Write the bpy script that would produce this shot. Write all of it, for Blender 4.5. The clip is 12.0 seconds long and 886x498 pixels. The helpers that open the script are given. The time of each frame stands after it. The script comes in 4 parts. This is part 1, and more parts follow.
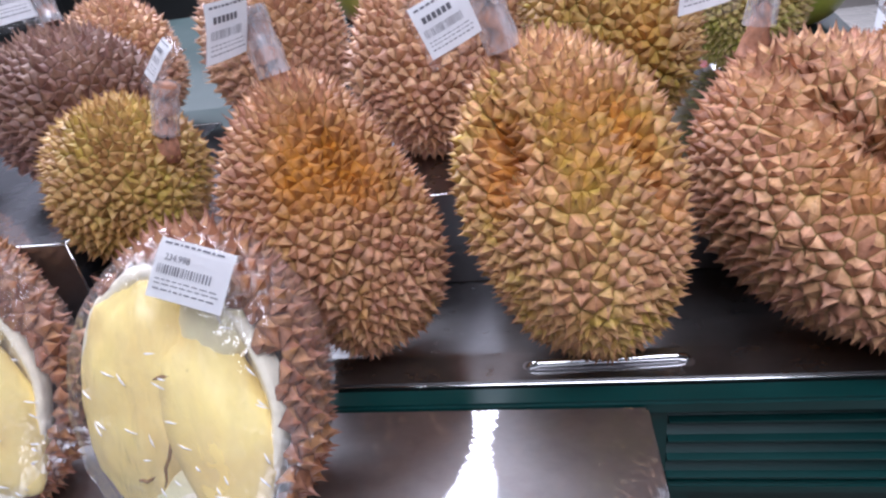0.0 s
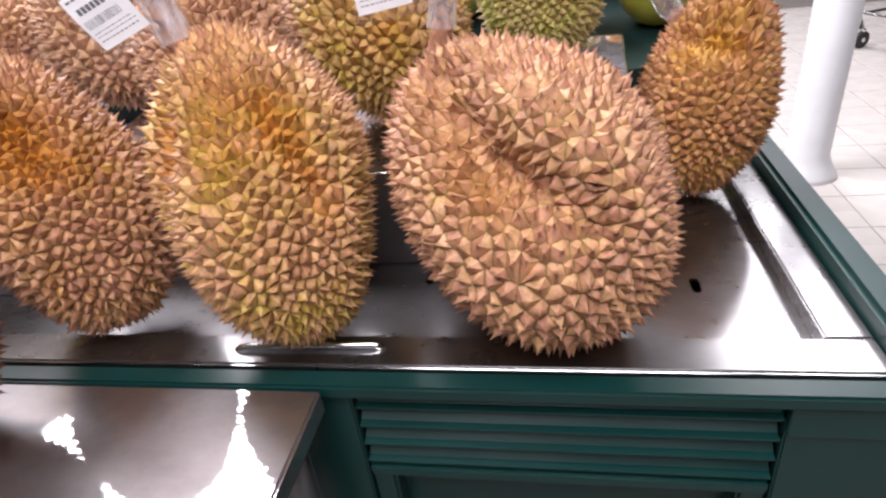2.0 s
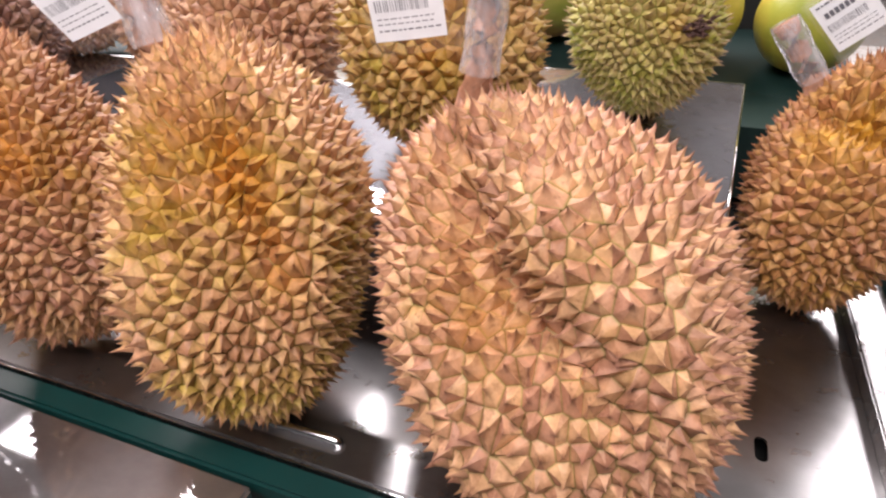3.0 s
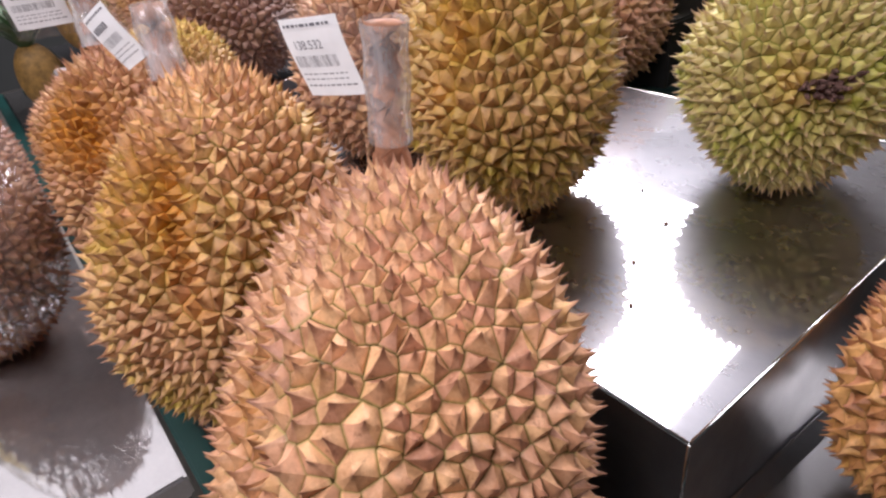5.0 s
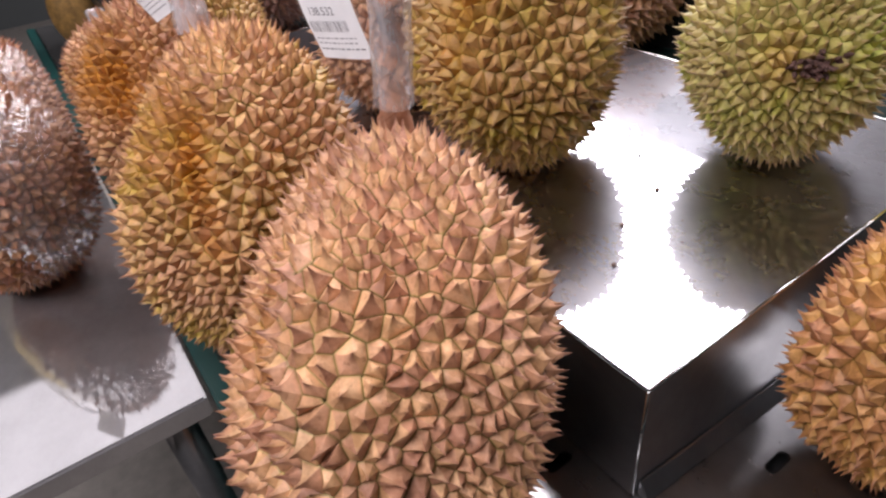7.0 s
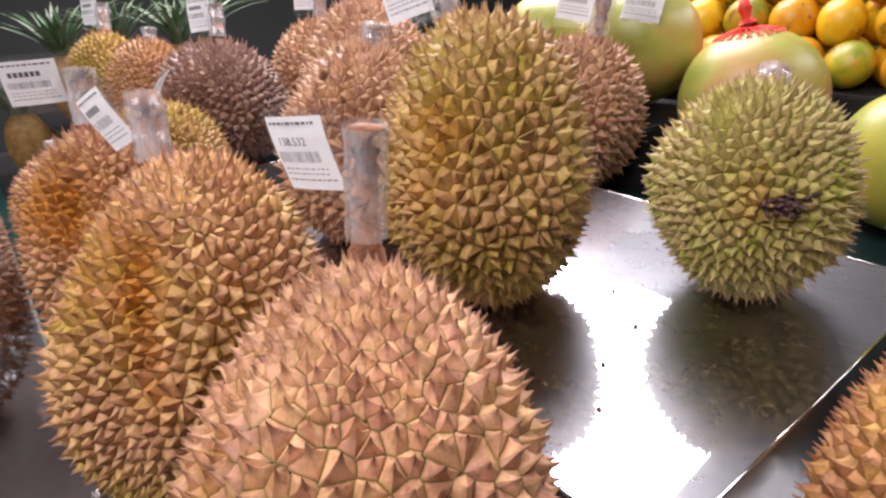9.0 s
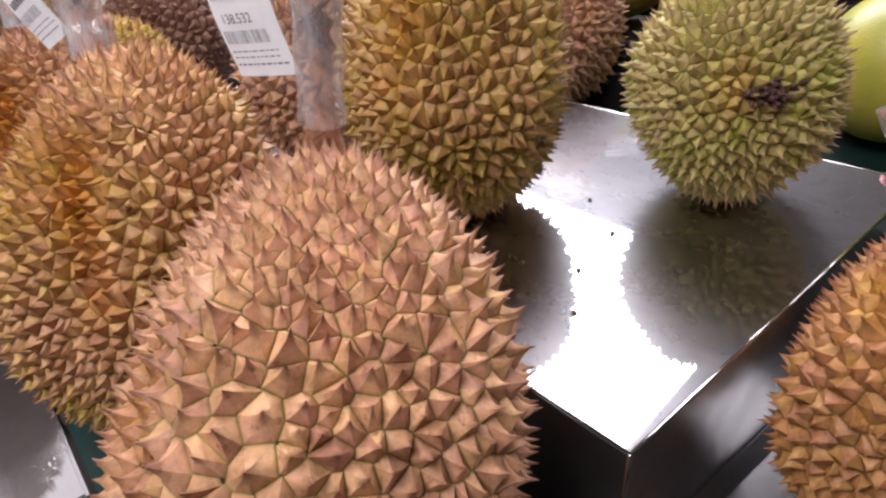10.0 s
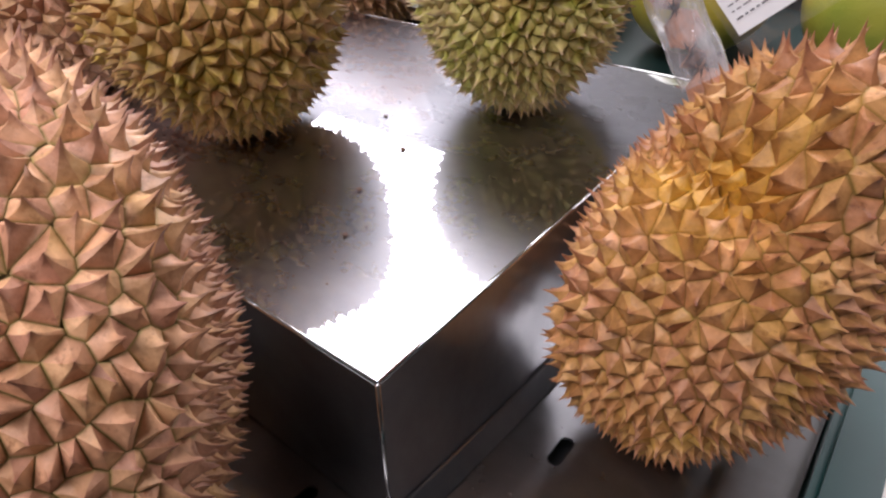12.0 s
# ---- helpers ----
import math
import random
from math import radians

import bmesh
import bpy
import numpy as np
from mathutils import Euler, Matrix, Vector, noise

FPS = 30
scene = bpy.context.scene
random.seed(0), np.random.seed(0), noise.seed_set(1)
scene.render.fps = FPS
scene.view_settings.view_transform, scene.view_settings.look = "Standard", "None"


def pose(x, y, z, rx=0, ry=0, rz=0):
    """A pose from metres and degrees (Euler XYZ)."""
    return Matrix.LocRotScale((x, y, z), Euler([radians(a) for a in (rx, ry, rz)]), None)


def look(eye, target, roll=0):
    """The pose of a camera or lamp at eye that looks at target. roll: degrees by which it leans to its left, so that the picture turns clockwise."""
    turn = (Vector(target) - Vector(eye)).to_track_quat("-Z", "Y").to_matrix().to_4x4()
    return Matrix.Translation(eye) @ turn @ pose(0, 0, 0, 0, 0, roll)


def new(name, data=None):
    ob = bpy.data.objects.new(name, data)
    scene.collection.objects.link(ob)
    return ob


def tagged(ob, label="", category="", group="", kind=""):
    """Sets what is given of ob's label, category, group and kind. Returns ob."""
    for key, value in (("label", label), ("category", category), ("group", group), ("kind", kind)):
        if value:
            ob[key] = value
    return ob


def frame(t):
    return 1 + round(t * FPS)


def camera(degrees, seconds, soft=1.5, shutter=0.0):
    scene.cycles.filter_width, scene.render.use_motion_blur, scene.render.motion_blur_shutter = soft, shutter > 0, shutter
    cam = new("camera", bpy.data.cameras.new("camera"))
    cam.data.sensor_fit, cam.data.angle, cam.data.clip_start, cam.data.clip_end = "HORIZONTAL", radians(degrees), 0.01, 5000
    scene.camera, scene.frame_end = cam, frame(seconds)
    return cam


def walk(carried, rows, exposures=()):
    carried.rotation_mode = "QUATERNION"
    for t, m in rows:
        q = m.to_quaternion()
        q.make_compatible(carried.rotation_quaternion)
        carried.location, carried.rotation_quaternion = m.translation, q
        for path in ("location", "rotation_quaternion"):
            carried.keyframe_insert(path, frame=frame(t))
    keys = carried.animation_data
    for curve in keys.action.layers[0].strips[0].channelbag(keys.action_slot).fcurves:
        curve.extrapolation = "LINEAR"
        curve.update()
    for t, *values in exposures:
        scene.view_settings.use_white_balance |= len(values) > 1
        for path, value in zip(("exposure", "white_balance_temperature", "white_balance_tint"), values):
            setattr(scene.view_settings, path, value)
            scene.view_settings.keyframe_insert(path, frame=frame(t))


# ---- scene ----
cam = camera(72.0, 12.0, soft=2.4)
PATH = [
    (0, (0.12, 0.003, 1.251), (-0.214, 1.715, 0.273), -9.1),
    (0.5, (0.155, -0.022, 1.241), (-0.186, 1.671, 0.232), -9.5),
    (1, (0.201, -0.056, 1.235), (-0.024, 1.728, 0.302), -10.8),
    (1.5, (0.258, 0.001, 1.224), (0.114, 1.721, 0.215), -10.3),
    (2, (0.45, 0.028, 1.227), (0.087, 1.71, 0.208), -7.4),
    (2.5, (0.489, 0.082, 1.229), (-0.006, 1.701, 0.162), -6.0),
    (3, (0.489, 0.216, 1.239), (-0.147, 1.787, 0.178), -1.4),
    (3.2, (0.482, 0.266, 1.236), (-0.217, 1.811, 0.176), -2.0),
    (4.8, (0.675, 0.457, 1.253), (-0.716, 1.45, 0.215), -6.8),
    (5, (0.688, 0.461, 1.259), (-0.714, 1.42, 0.203), -7.3),
    (5.5, (0.694, 0.466, 1.279), (-0.734, 1.408, 0.243), -7.1),
    (6, (0.706, 0.469, 1.288), (-0.699, 1.368, 0.184), -7.2),
    (6.5, (0.724, 0.465, 1.289), (-0.665, 1.302, 0.119), -7.4),
    (6.7, (0.731, 0.459, 1.289), (-0.655, 1.282, 0.106), -7.0),
    (8.3, (0.698, 0.468, 1.253), (-0.637, 1.496, 0.175), -1.8),
    (8.5, (0.697, 0.466, 1.26), (-0.691, 1.511, 0.27), -2.1),
    (8.8, (0.689, 0.47, 1.273), (-0.741, 1.534, 0.368), -2.4),
    (9, (0.692, 0.467, 1.271), (-0.757, 1.57, 0.444), -3.2),
    (9.5, (0.697, 0.466, 1.272), (-0.732, 1.603, 0.456), -2.9),
    (10, (0.688, 0.478, 1.223), (-0.66, 1.58, 0.239), -3.2),
    (10.5, (0.686, 0.479, 1.188), (-0.618, 1.573, 0.138), -2.3),
    (11, (0.69, 0.485, 1.185), (-0.572, 1.609, 0.116), -2.2),
    (11.5, (0.71, 0.529, 1.173), (-0.436, 1.742, 0.071), -0.9),
    (12, (0.729, 0.573, 1.166), (-0.32, 1.853, 0.043), -0.6),
]
walk(cam, [(t, look(eye, target, roll)) for t, eye, target, roll in PATH],
     [(0.0, -0.08, 5600, 10), (0.5, 0.0, 5600, 10), (1.0, 0.05, 5800, 10), (1.5, 0.12, 6200, 10), (2.5, 0.36, 6550, 10), (3.2, 0.20, 6800, 10), (5.0, 0.05, 6500, 10),
      (6.5, -0.04, 6500, 10), (8.5, 0.0, 6550, 10), (9.2, 0.0, 6600, 10), (10.0, -0.16, 6500, 10), (11.0, -0.04, 6450, 10), (12.0, 0.05, 6400, 10)])

# ---- world and light ----
world = bpy.data.worlds.new("shop_air")
world.use_nodes = True
world.node_tree.nodes["Background"].inputs[0].default_value = (0.8, 0.85, 1.0, 1)
world.node_tree.nodes["Background"].inputs[1].default_value = 0.02
scene.world = world

CEILING = 2.9
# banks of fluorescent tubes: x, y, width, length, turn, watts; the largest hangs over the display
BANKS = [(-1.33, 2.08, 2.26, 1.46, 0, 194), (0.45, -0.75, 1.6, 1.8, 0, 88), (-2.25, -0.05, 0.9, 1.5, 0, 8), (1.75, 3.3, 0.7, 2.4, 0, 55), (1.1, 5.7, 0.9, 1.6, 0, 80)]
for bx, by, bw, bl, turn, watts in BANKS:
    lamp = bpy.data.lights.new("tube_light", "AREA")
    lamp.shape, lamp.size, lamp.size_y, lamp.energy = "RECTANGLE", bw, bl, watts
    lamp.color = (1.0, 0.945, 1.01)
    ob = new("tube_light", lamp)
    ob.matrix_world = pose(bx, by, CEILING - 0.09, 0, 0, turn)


# ---- materials ----
def mat(name):
    m = bpy.data.materials.new(name)
    m.use_nodes = True
    nt = m.node_tree
    return m, nt, nt.nodes["Principled BSDF"]


def node(nt, kind, **settings):
    n = nt.nodes.new(kind)
    for key, value in settings.items():
        if key in n.inputs:
            n.inputs[key].default_value = value
    return n


def ramp(nt, source, stops):
    r = nt.nodes.new("ShaderNodeValToRGB")
    while len(r.color_ramp.elements) < len(stops):
        r.color_ramp.elements.new(0.5)
    for e, (p, c) in zip(r.color_ramp.elements, stops):
        e.position = p
        e.color = (*c, 1) if len(c) == 3 else c
    nt.links.new(source, r.inputs[0])
    return r.outputs[0]


def mix(nt, fac, a, b, blend="MIX"):
    m = nt.nodes.new("ShaderNodeMix")
    m.data_type, m.blend_type = "RGBA", blend
    for socket, value in ((m.inputs[0], fac), (m.inputs[6], a), (m.inputs[7], b)):
        if isinstance(value, (int, float)):
            socket.default_value = value
        elif isinstance(value, tuple):
            socket.default_value = (*value, 1)
        else:
            nt.links.new(value, socket)
    return m.outputs[2]


def calc(nt, op, a, b=0.0):
    m = nt.nodes.new("ShaderNodeMath")
    m.operation = op
    for socket, value in ((m.inputs[0], a), (m.inputs[1], b)):
        if isinstance(value, (int, float)):
            socket.default_value = value
        else:
            nt.links.new(value, socket)
    return m.outputs[0]


def noise_tex(nt, scale, detail=4.0, rough=0.55, stretch=None, kind="Object"):
    co = nt.nodes.new("ShaderNodeTexCoord").outputs[kind]
    if stretch:
        mp = nt.nodes.new("ShaderNodeMapping")
        mp.inputs["Scale"].default_value = stretch
        nt.links.new(co, mp.inputs[0])
        co = mp.outputs[0]
    n = node(nt, "ShaderNodeTexNoise", Scale=scale, Detail=detail, Roughness=rough)
    nt.links.new(co, n.inputs["Vector"])
    return n.outputs[0]


def bump(nt, b, height, strength, distance):
    n = node(nt, "ShaderNodeBump", Strength=strength, Distance=distance)
    nt.links.new(height, n.inputs["Height"])
    nt.links.new(n.outputs[0], b.inputs["Normal"])


def durian_material(name, flank, tip, groove, patch, patch_at=0.55, rough=0.54, flush=(0.46, 0.20, 0.018)):
    """Husk: groove colour at the foot of each thorn, flank, brown point, and patches of another hue over the fruit."""
    m, nt, b = mat(name)
    at = nt.nodes.new("ShaderNodeAttribute")
    at.attribute_name = "thorn"
    tall = at.outputs["Fac"]
    geo = nt.nodes.new("ShaderNodeNewGeometry")
    isle = geo.outputs["Random Per Island"]
    big = noise_tex(nt, 9.0, 3.0)
    fine = noise_tex(nt, 160.0, 5.0, 0.65)
    mid = noise_tex(nt, 45.0, 4.0)
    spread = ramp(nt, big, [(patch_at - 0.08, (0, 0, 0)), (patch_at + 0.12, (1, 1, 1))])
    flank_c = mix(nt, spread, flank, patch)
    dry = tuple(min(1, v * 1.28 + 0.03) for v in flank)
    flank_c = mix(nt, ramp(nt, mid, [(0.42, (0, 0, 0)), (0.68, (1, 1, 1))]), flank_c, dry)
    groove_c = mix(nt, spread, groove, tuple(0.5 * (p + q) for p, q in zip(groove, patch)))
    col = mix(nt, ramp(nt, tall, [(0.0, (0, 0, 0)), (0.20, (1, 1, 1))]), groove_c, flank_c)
    col = mix(nt, ramp(nt, tall, [(0.55, (0, 0, 0)), (0.95, (1, 1, 1))]), col, tip)
    hsv = node(nt, "ShaderNodeHueSaturation")
    nt.links.new(col, hsv.inputs["Color"])
    nt.links.new(calc(nt, "ADD", calc(nt, "MULTIPLY", isle, 0.40), 0.80), hsv.inputs["Value"])
    nt.links.new(calc(nt, "ADD", calc(nt, "MULTIPLY", isle, 0.025), 0.4875), hsv.inputs["Hue"])
    fl = nt.nodes.new("ShaderNodeAttribute")
    fl.attribute_name = "flush"
    flushed = mix(nt, fl.outputs["Fac"], hsv.outputs[0], mix(nt, ramp(nt, tall, [(0.0, (0, 0, 0)), (0.7, (1, 1, 1))]), flush, tuple(0.62 * p + 0.38 * q for p, q in zip(flush, tip))))
    speck = ramp(nt, fine, [(0.30, (0.42, 0.33, 0.27)), (0.42, (1, 1, 1))])
    dusty = ramp(nt, noise_tex(nt, 75.0, 6.0, 0.7), [(0.36, (0.74, 0.68, 0.62)), (0.50, (1, 1, 1)), (0.64, (1.22, 1.20, 1.22))])
    worn = mix(nt, 1.0, flushed, dusty, "MULTIPLY")
    pock = ramp(nt, noise_tex(nt, 34.0, 2.0, 0.4), [(0.23, (0.16, 0.08, 0.05)), (0.26, (1, 1, 1))])
    worn = mix(nt, 0.85, worn, pock, "MULTIPLY")
    nt.links.new(mix(nt, 0.8, worn, speck, "MULTIPLY"), b.inputs["Base Color"])
    b.inputs["Roughness"].default_value = rough
    b.inputs["Specular IOR Level"].default_value = 0.42
    bump(nt, b, calc(nt, "ADD", fine, mid), 0.6, 0.0014)
    return m


def plain(name, colour, rough=0.5, metal=0.0, vary=0.12, scale=30.0, relief=0.0, spec=0.5):
    m, nt, b = mat(name)
    n = noise_tex(nt, scale, 5.0)
    lo = tuple(v * (1 - vary) for v in colour)
    hi = tuple(min(1, v * (1 + vary)) for v in colour)
    nt.links.new(ramp(nt, n, [(0.3, lo), (0.7, hi)]), b.inputs["Base Color"])
    b.inputs["Metallic"].default_value = metal
    b.inputs["Specular IOR Level"].default_value = spec
    big = noise_tex(nt, scale * 0.2, 3.0)
    nt.links.new(ramp(nt, big, [(0.3, (rough * 0.8,) * 3), (0.7, (min(1, rough * 1.2),) * 3)]), b.inputs["Roughness"])
    if relief:
        bump(nt, b, n, 0.5, relief)
    return m


def steel(name, colour, rough, grain, haze=0.4, pull=0.05, bloom=0.46):
    """Stainless sheet: smudged gloss, fine drawn grain and scattered scratches."""
    m, nt, b = mat(name)
    cloud = noise_tex(nt, 7.0, 5.0, 0.6)
    smear = noise_tex(nt, 22.0, 7.0, 0.7, (1.0, 1.5, 1.0))
    drawn = noise_tex(nt, 60.0, 3.0, 0.6, grain)
    b.inputs["Metallic"].default_value = 1.0
    nt.links.new(ramp(nt, cloud, [(0.3, tuple(v * 0.86 for v in colour)), (0.7, tuple(min(1, v * 1.1) for v in colour))]), b.inputs["Base Color"])
    r = mix(nt, 0.5, ramp(nt, cloud, [(0.25, (rough * 0.7,) * 3), (0.75, (rough * 1.4,) * 3)]), ramp(nt, smear, [(0.35, (rough * 0.7,) * 3), (0.7, (rough * 1.6,) * 3)]))
    nt.links.new(r, b.inputs["Roughness"])
    bump(nt, b, drawn, pull, 0.0002)
    dull = node(nt, "ShaderNodeBsdfPrincipled", Metallic=1.0, Roughness=bloom)
    nt.links.new(b.inputs["Base Color"].links[0].from_socket, dull.inputs["Base Color"])
    mx = nt.nodes.new("ShaderNodeMixShader")
    nt.links.new(ramp(nt, smear, [(0.3, (haze * 0.88,) * 3), (0.7, (min(1, haze * 1.12),) * 3)]), mx.inputs[0])
    nt.links.new(b.outputs[0], mx.inputs[1])
    nt.links.new(dull.outputs[0], mx.inputs[2])
    nt.links.new(mx.outputs[0], nt.nodes["Material Output"].inputs["Surface"])
    return m


def film(name, tint, cover, rough=0.08, wrinkle=0.6, scale=55.0, sheen=0.07):
    """Thin clear plastic: see-through, with a little milkiness and a creased glossy skin."""
    m, nt, b = mat(name)
    out = nt.nodes["Material Output"]
    crease = noise_tex(nt, scale, 4.0, 0.6, (1, 1, 0.4))
    b.inputs["Base Color"].default_value = (*tint, 1)
    b.inputs["Roughness"].default_value = 0.5
    nt.links.new(ramp(nt, crease, [(0.35, (cover * 0.4,) * 3), (0.75, (min(1, cover * 2.0),) * 3)]), b.inputs["Alpha"])
    gloss = node(nt, "ShaderNodeBsdfGlossy", Roughness=rough)
    bp = node(nt, "ShaderNodeBump", Strength=wrinkle, Distance=0.009)
    nt.links.new(crease, bp.inputs["Height"])
    nt.links.new(bp.outputs[0], gloss.inputs["Normal"])
    edge = node(nt, "ShaderNodeLayerWeight", Blend=0.5)
    nt.links.new(bp.outputs[0], edge.inputs["Normal"])
    rim = calc(nt, "ADD", calc(nt, "MULTIPLY", calc(nt, "POWER", edge.outputs["Facing"], 3.0), 0.30), sheen)
    mx = nt.nodes.new("ShaderNodeMixShader")
    nt.links.new(rim, mx.inputs[0])
    nt.links.new(b.outputs[0], mx.inputs[1])
    nt.links.new(gloss.outputs[0], mx.inputs[2])
    nt.links.new(mx.outputs[0], out.inputs["Surface"])
    return m


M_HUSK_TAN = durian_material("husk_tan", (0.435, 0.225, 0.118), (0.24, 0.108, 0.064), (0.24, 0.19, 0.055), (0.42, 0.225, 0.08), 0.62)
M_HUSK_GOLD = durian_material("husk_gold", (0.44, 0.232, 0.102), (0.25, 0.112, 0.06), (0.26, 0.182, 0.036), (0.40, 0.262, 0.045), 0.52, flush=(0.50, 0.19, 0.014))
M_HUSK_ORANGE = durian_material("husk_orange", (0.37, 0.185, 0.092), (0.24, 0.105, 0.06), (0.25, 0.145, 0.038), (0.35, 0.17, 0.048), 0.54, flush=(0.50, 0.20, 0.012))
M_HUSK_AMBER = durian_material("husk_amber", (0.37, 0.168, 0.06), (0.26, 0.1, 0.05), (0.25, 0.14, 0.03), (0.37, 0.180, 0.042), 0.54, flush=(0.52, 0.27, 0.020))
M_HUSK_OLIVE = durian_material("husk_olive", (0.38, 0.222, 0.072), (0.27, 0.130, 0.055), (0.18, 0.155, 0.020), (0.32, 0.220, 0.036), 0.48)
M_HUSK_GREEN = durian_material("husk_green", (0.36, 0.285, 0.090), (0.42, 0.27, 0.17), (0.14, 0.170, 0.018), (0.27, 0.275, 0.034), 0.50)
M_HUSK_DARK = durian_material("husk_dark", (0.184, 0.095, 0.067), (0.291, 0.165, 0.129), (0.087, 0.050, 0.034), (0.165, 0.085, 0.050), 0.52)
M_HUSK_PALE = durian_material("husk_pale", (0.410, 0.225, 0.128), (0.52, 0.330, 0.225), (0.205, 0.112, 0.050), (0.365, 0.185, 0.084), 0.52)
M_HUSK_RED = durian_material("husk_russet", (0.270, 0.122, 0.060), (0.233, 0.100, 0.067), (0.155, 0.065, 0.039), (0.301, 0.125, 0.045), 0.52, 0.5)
M_SCAR = plain("rotten_scar", (0.10, 0.05, 0.04), 0.9, vary=0.5, scale=200, relief=0.002)
M_STEM = plain("stem_bark", (0.30, 0.135, 0.075), 0.75, vary=0.35, scale=120, relief=0.002)
M_STEM_CUT = plain("stem_cut_end", (0.13, 0.07, 0.045), 0.9, vary=0.4, scale=200, relief=0.002)
M_SLEEVE = film("clear_sleeve", (0.76, 0.76, 0.80), 0.28, 0.10, 0.3, 90.0, 0.10)
M_FLAP = film("clear_flap", (0.70, 0.70, 0.72), 0.05)
M_WRAP = film("cling_wrap", (0.88, 0.87, 0.90), 0.06, 0.06, 1.0, 60.0, 0.17)
# white that paints the reflections on the film's folds
M_GLINT = plain("film_glint", (0.88, 0.88, 0.92), 0.10, vary=0.03)
M_PAPER = plain("label_paper", (0.80, 0.80, 0.81), 0.45, vary=0.04, scale=40)
M_INK = plain("label_ink", (0.13, 0.13, 0.15), 0.6, vary=0.1)
M_PITH = plain("pith", (0.90, 0.83, 0.66), 0.55, vary=0.12, scale=60, relief=0.001)
M_FLESH = plain("durian_flesh", (0.98, 0.73, 0.29), 0.38, vary=0.14, scale=18, relief=0.003)
M_FLESH_PALE = plain("durian_flesh_pale", (0.97, 0.86, 0.55), 0.4, vary=0.14, scale=20, relief=0.003)
M_SEAM = plain("flesh_crack", (0.28, 0.16, 0.06), 0.7)
M_STEEL_BOX = steel("stainless_box", (0.46, 0.46, 0.50), 0.020, (1.0, 30.0, 1.0), 0.26, 0.006, 0.34)
M_STEEL_SIDE = steel("stainless_box_side", (0.42, 0.42, 0.44), 0.20, (1.0, 1.0, 30.0), 0.35, 0.02)
M_STEEL_TRAY = steel("stainless_tray", (0.30, 0.295, 0.295), 0.15, (30.0, 1.0, 1.0), 0.28)
M_STEEL_TABLE = steel("stainless_table", (0.50, 0.49, 0.50), 0.028, (30.0, 1.0, 1.0), 0.38, 0.02)
M_CHROME = plain("polished_bar", (0.72, 0.72, 0.72), 0.12, 1.0, 0.05)
M_GREEN = plain("green_plastic", (0.003, 0.031, 0.028), 0.36, vary=0.10, scale=14, relief=0.0004)
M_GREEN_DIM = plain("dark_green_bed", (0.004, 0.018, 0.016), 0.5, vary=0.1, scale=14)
# near black, puts the shade of gaps and hollows into the colour
M_BLACK = plain("gap_shade_black", (0.006, 0.006, 0.006), 0.8)
M_TILE = plain("floor_tile", (0.66, 0.62, 0.58), 0.28, vary=0.06, scale=9)
M_GROUT = plain("grout", (0.22, 0.20, 0.18), 0.85)
# the dimness of the background is put into the walls' near-black colour
M_WALL = plain("wall_dimmed", (0.055, 0.06, 0.06), 0.7, vary=0.04, scale=3)
M_CEIL = plain("ceiling_board", (0.32, 0.32, 0.32), 0.8, vary=0.03, scale=6)
M_LIGHT_CASE = plain("white_enamel", (0.8, 0.8, 0.8), 0.4, vary=0.03)
M_WHITE_PIPE = plain("white_pipe", (0.74, 0.74, 0.76), 0.35, vary=0.06, scale=8)
M_RUBBER = plain("black_rubber", (0.02, 0.02, 0.02), 0.7, vary=0.3)


def fruit_skin(name, a, b_, c, scale=7.0, pores=260.0, rough=0.38, spots=0.0):
    m, nt, b = mat(name)
    big = noise_tex(nt, scale, 3.0, kind="Generated" if spots else "Object")
    col = ramp(nt, big, [(0.32, a), (0.5, b_), (0.68, c)])
    if spots:
        who = nt.nodes.new("ShaderNodeObjectInfo").outputs["Random"]
        hsv = node(nt, "ShaderNodeHueSaturation")
        nt.links.new(col, hsv.inputs["Color"])
        nt.links.new(calc(nt, "ADD", calc(nt, "MULTIPLY", who, 0.03), 0.485), hsv.inputs["Hue"])
        nt.links.new(calc(nt, "ADD", calc(nt, "MULTIPLY", who, 0.3), 0.8), hsv.inputs["Value"])
        fleck = noise_tex(nt, 38.0, 5.0, 0.7)
        col = mix(nt, ramp(nt, fleck, [(0.58, (0, 0, 0)), (0.66, (spots,) * 3)]), hsv.outputs[0], (0.10, 0.045, 0.01))
    nt.links.new(col, b.inputs["Base Color"])
    b.inputs["Roughness"].default_value = rough
    bump(nt, b, noise_tex(nt, pores, 2.0), 0.35, 0.0012)
    return m


M_POMELO = fruit_skin("pomelo_skin", (0.22, 0.26, 0.04), (0.38, 0.35, 0.08), (0.56, 0.28, 0.11))
M_POMELO_GREEN = fruit_skin("pomelo_green", (0.20, 0.25, 0.03), (0.36, 0.35, 0.05), (0.55, 0.40, 0.06))
M_ORANGE = fruit_skin("orange_skin", (0.70, 0.30, 0.008), (0.76, 0.39, 0.012), (0.55, 0.38, 0.03), 2.2, 420.0, 0.38, 0.8)
M_ORANGE_GREEN = fruit_skin("orange_skin_greenish", (0.62, 0.28, 0.01), (0.42, 0.34, 0.02), (0.22, 0.26, 0.02), 2.2, 420.0, 0.38, 0.8)
M_MANGO = fruit_skin("mango_skin", (0.45, 0.12, 0.06), (0.36, 0.24, 0.06), (0.26, 0.28, 0.06), 9.0, 300.0)
M_NET = plain("red_net", (0.75, 0.045, 0.02), 0.5, vary=0.1)
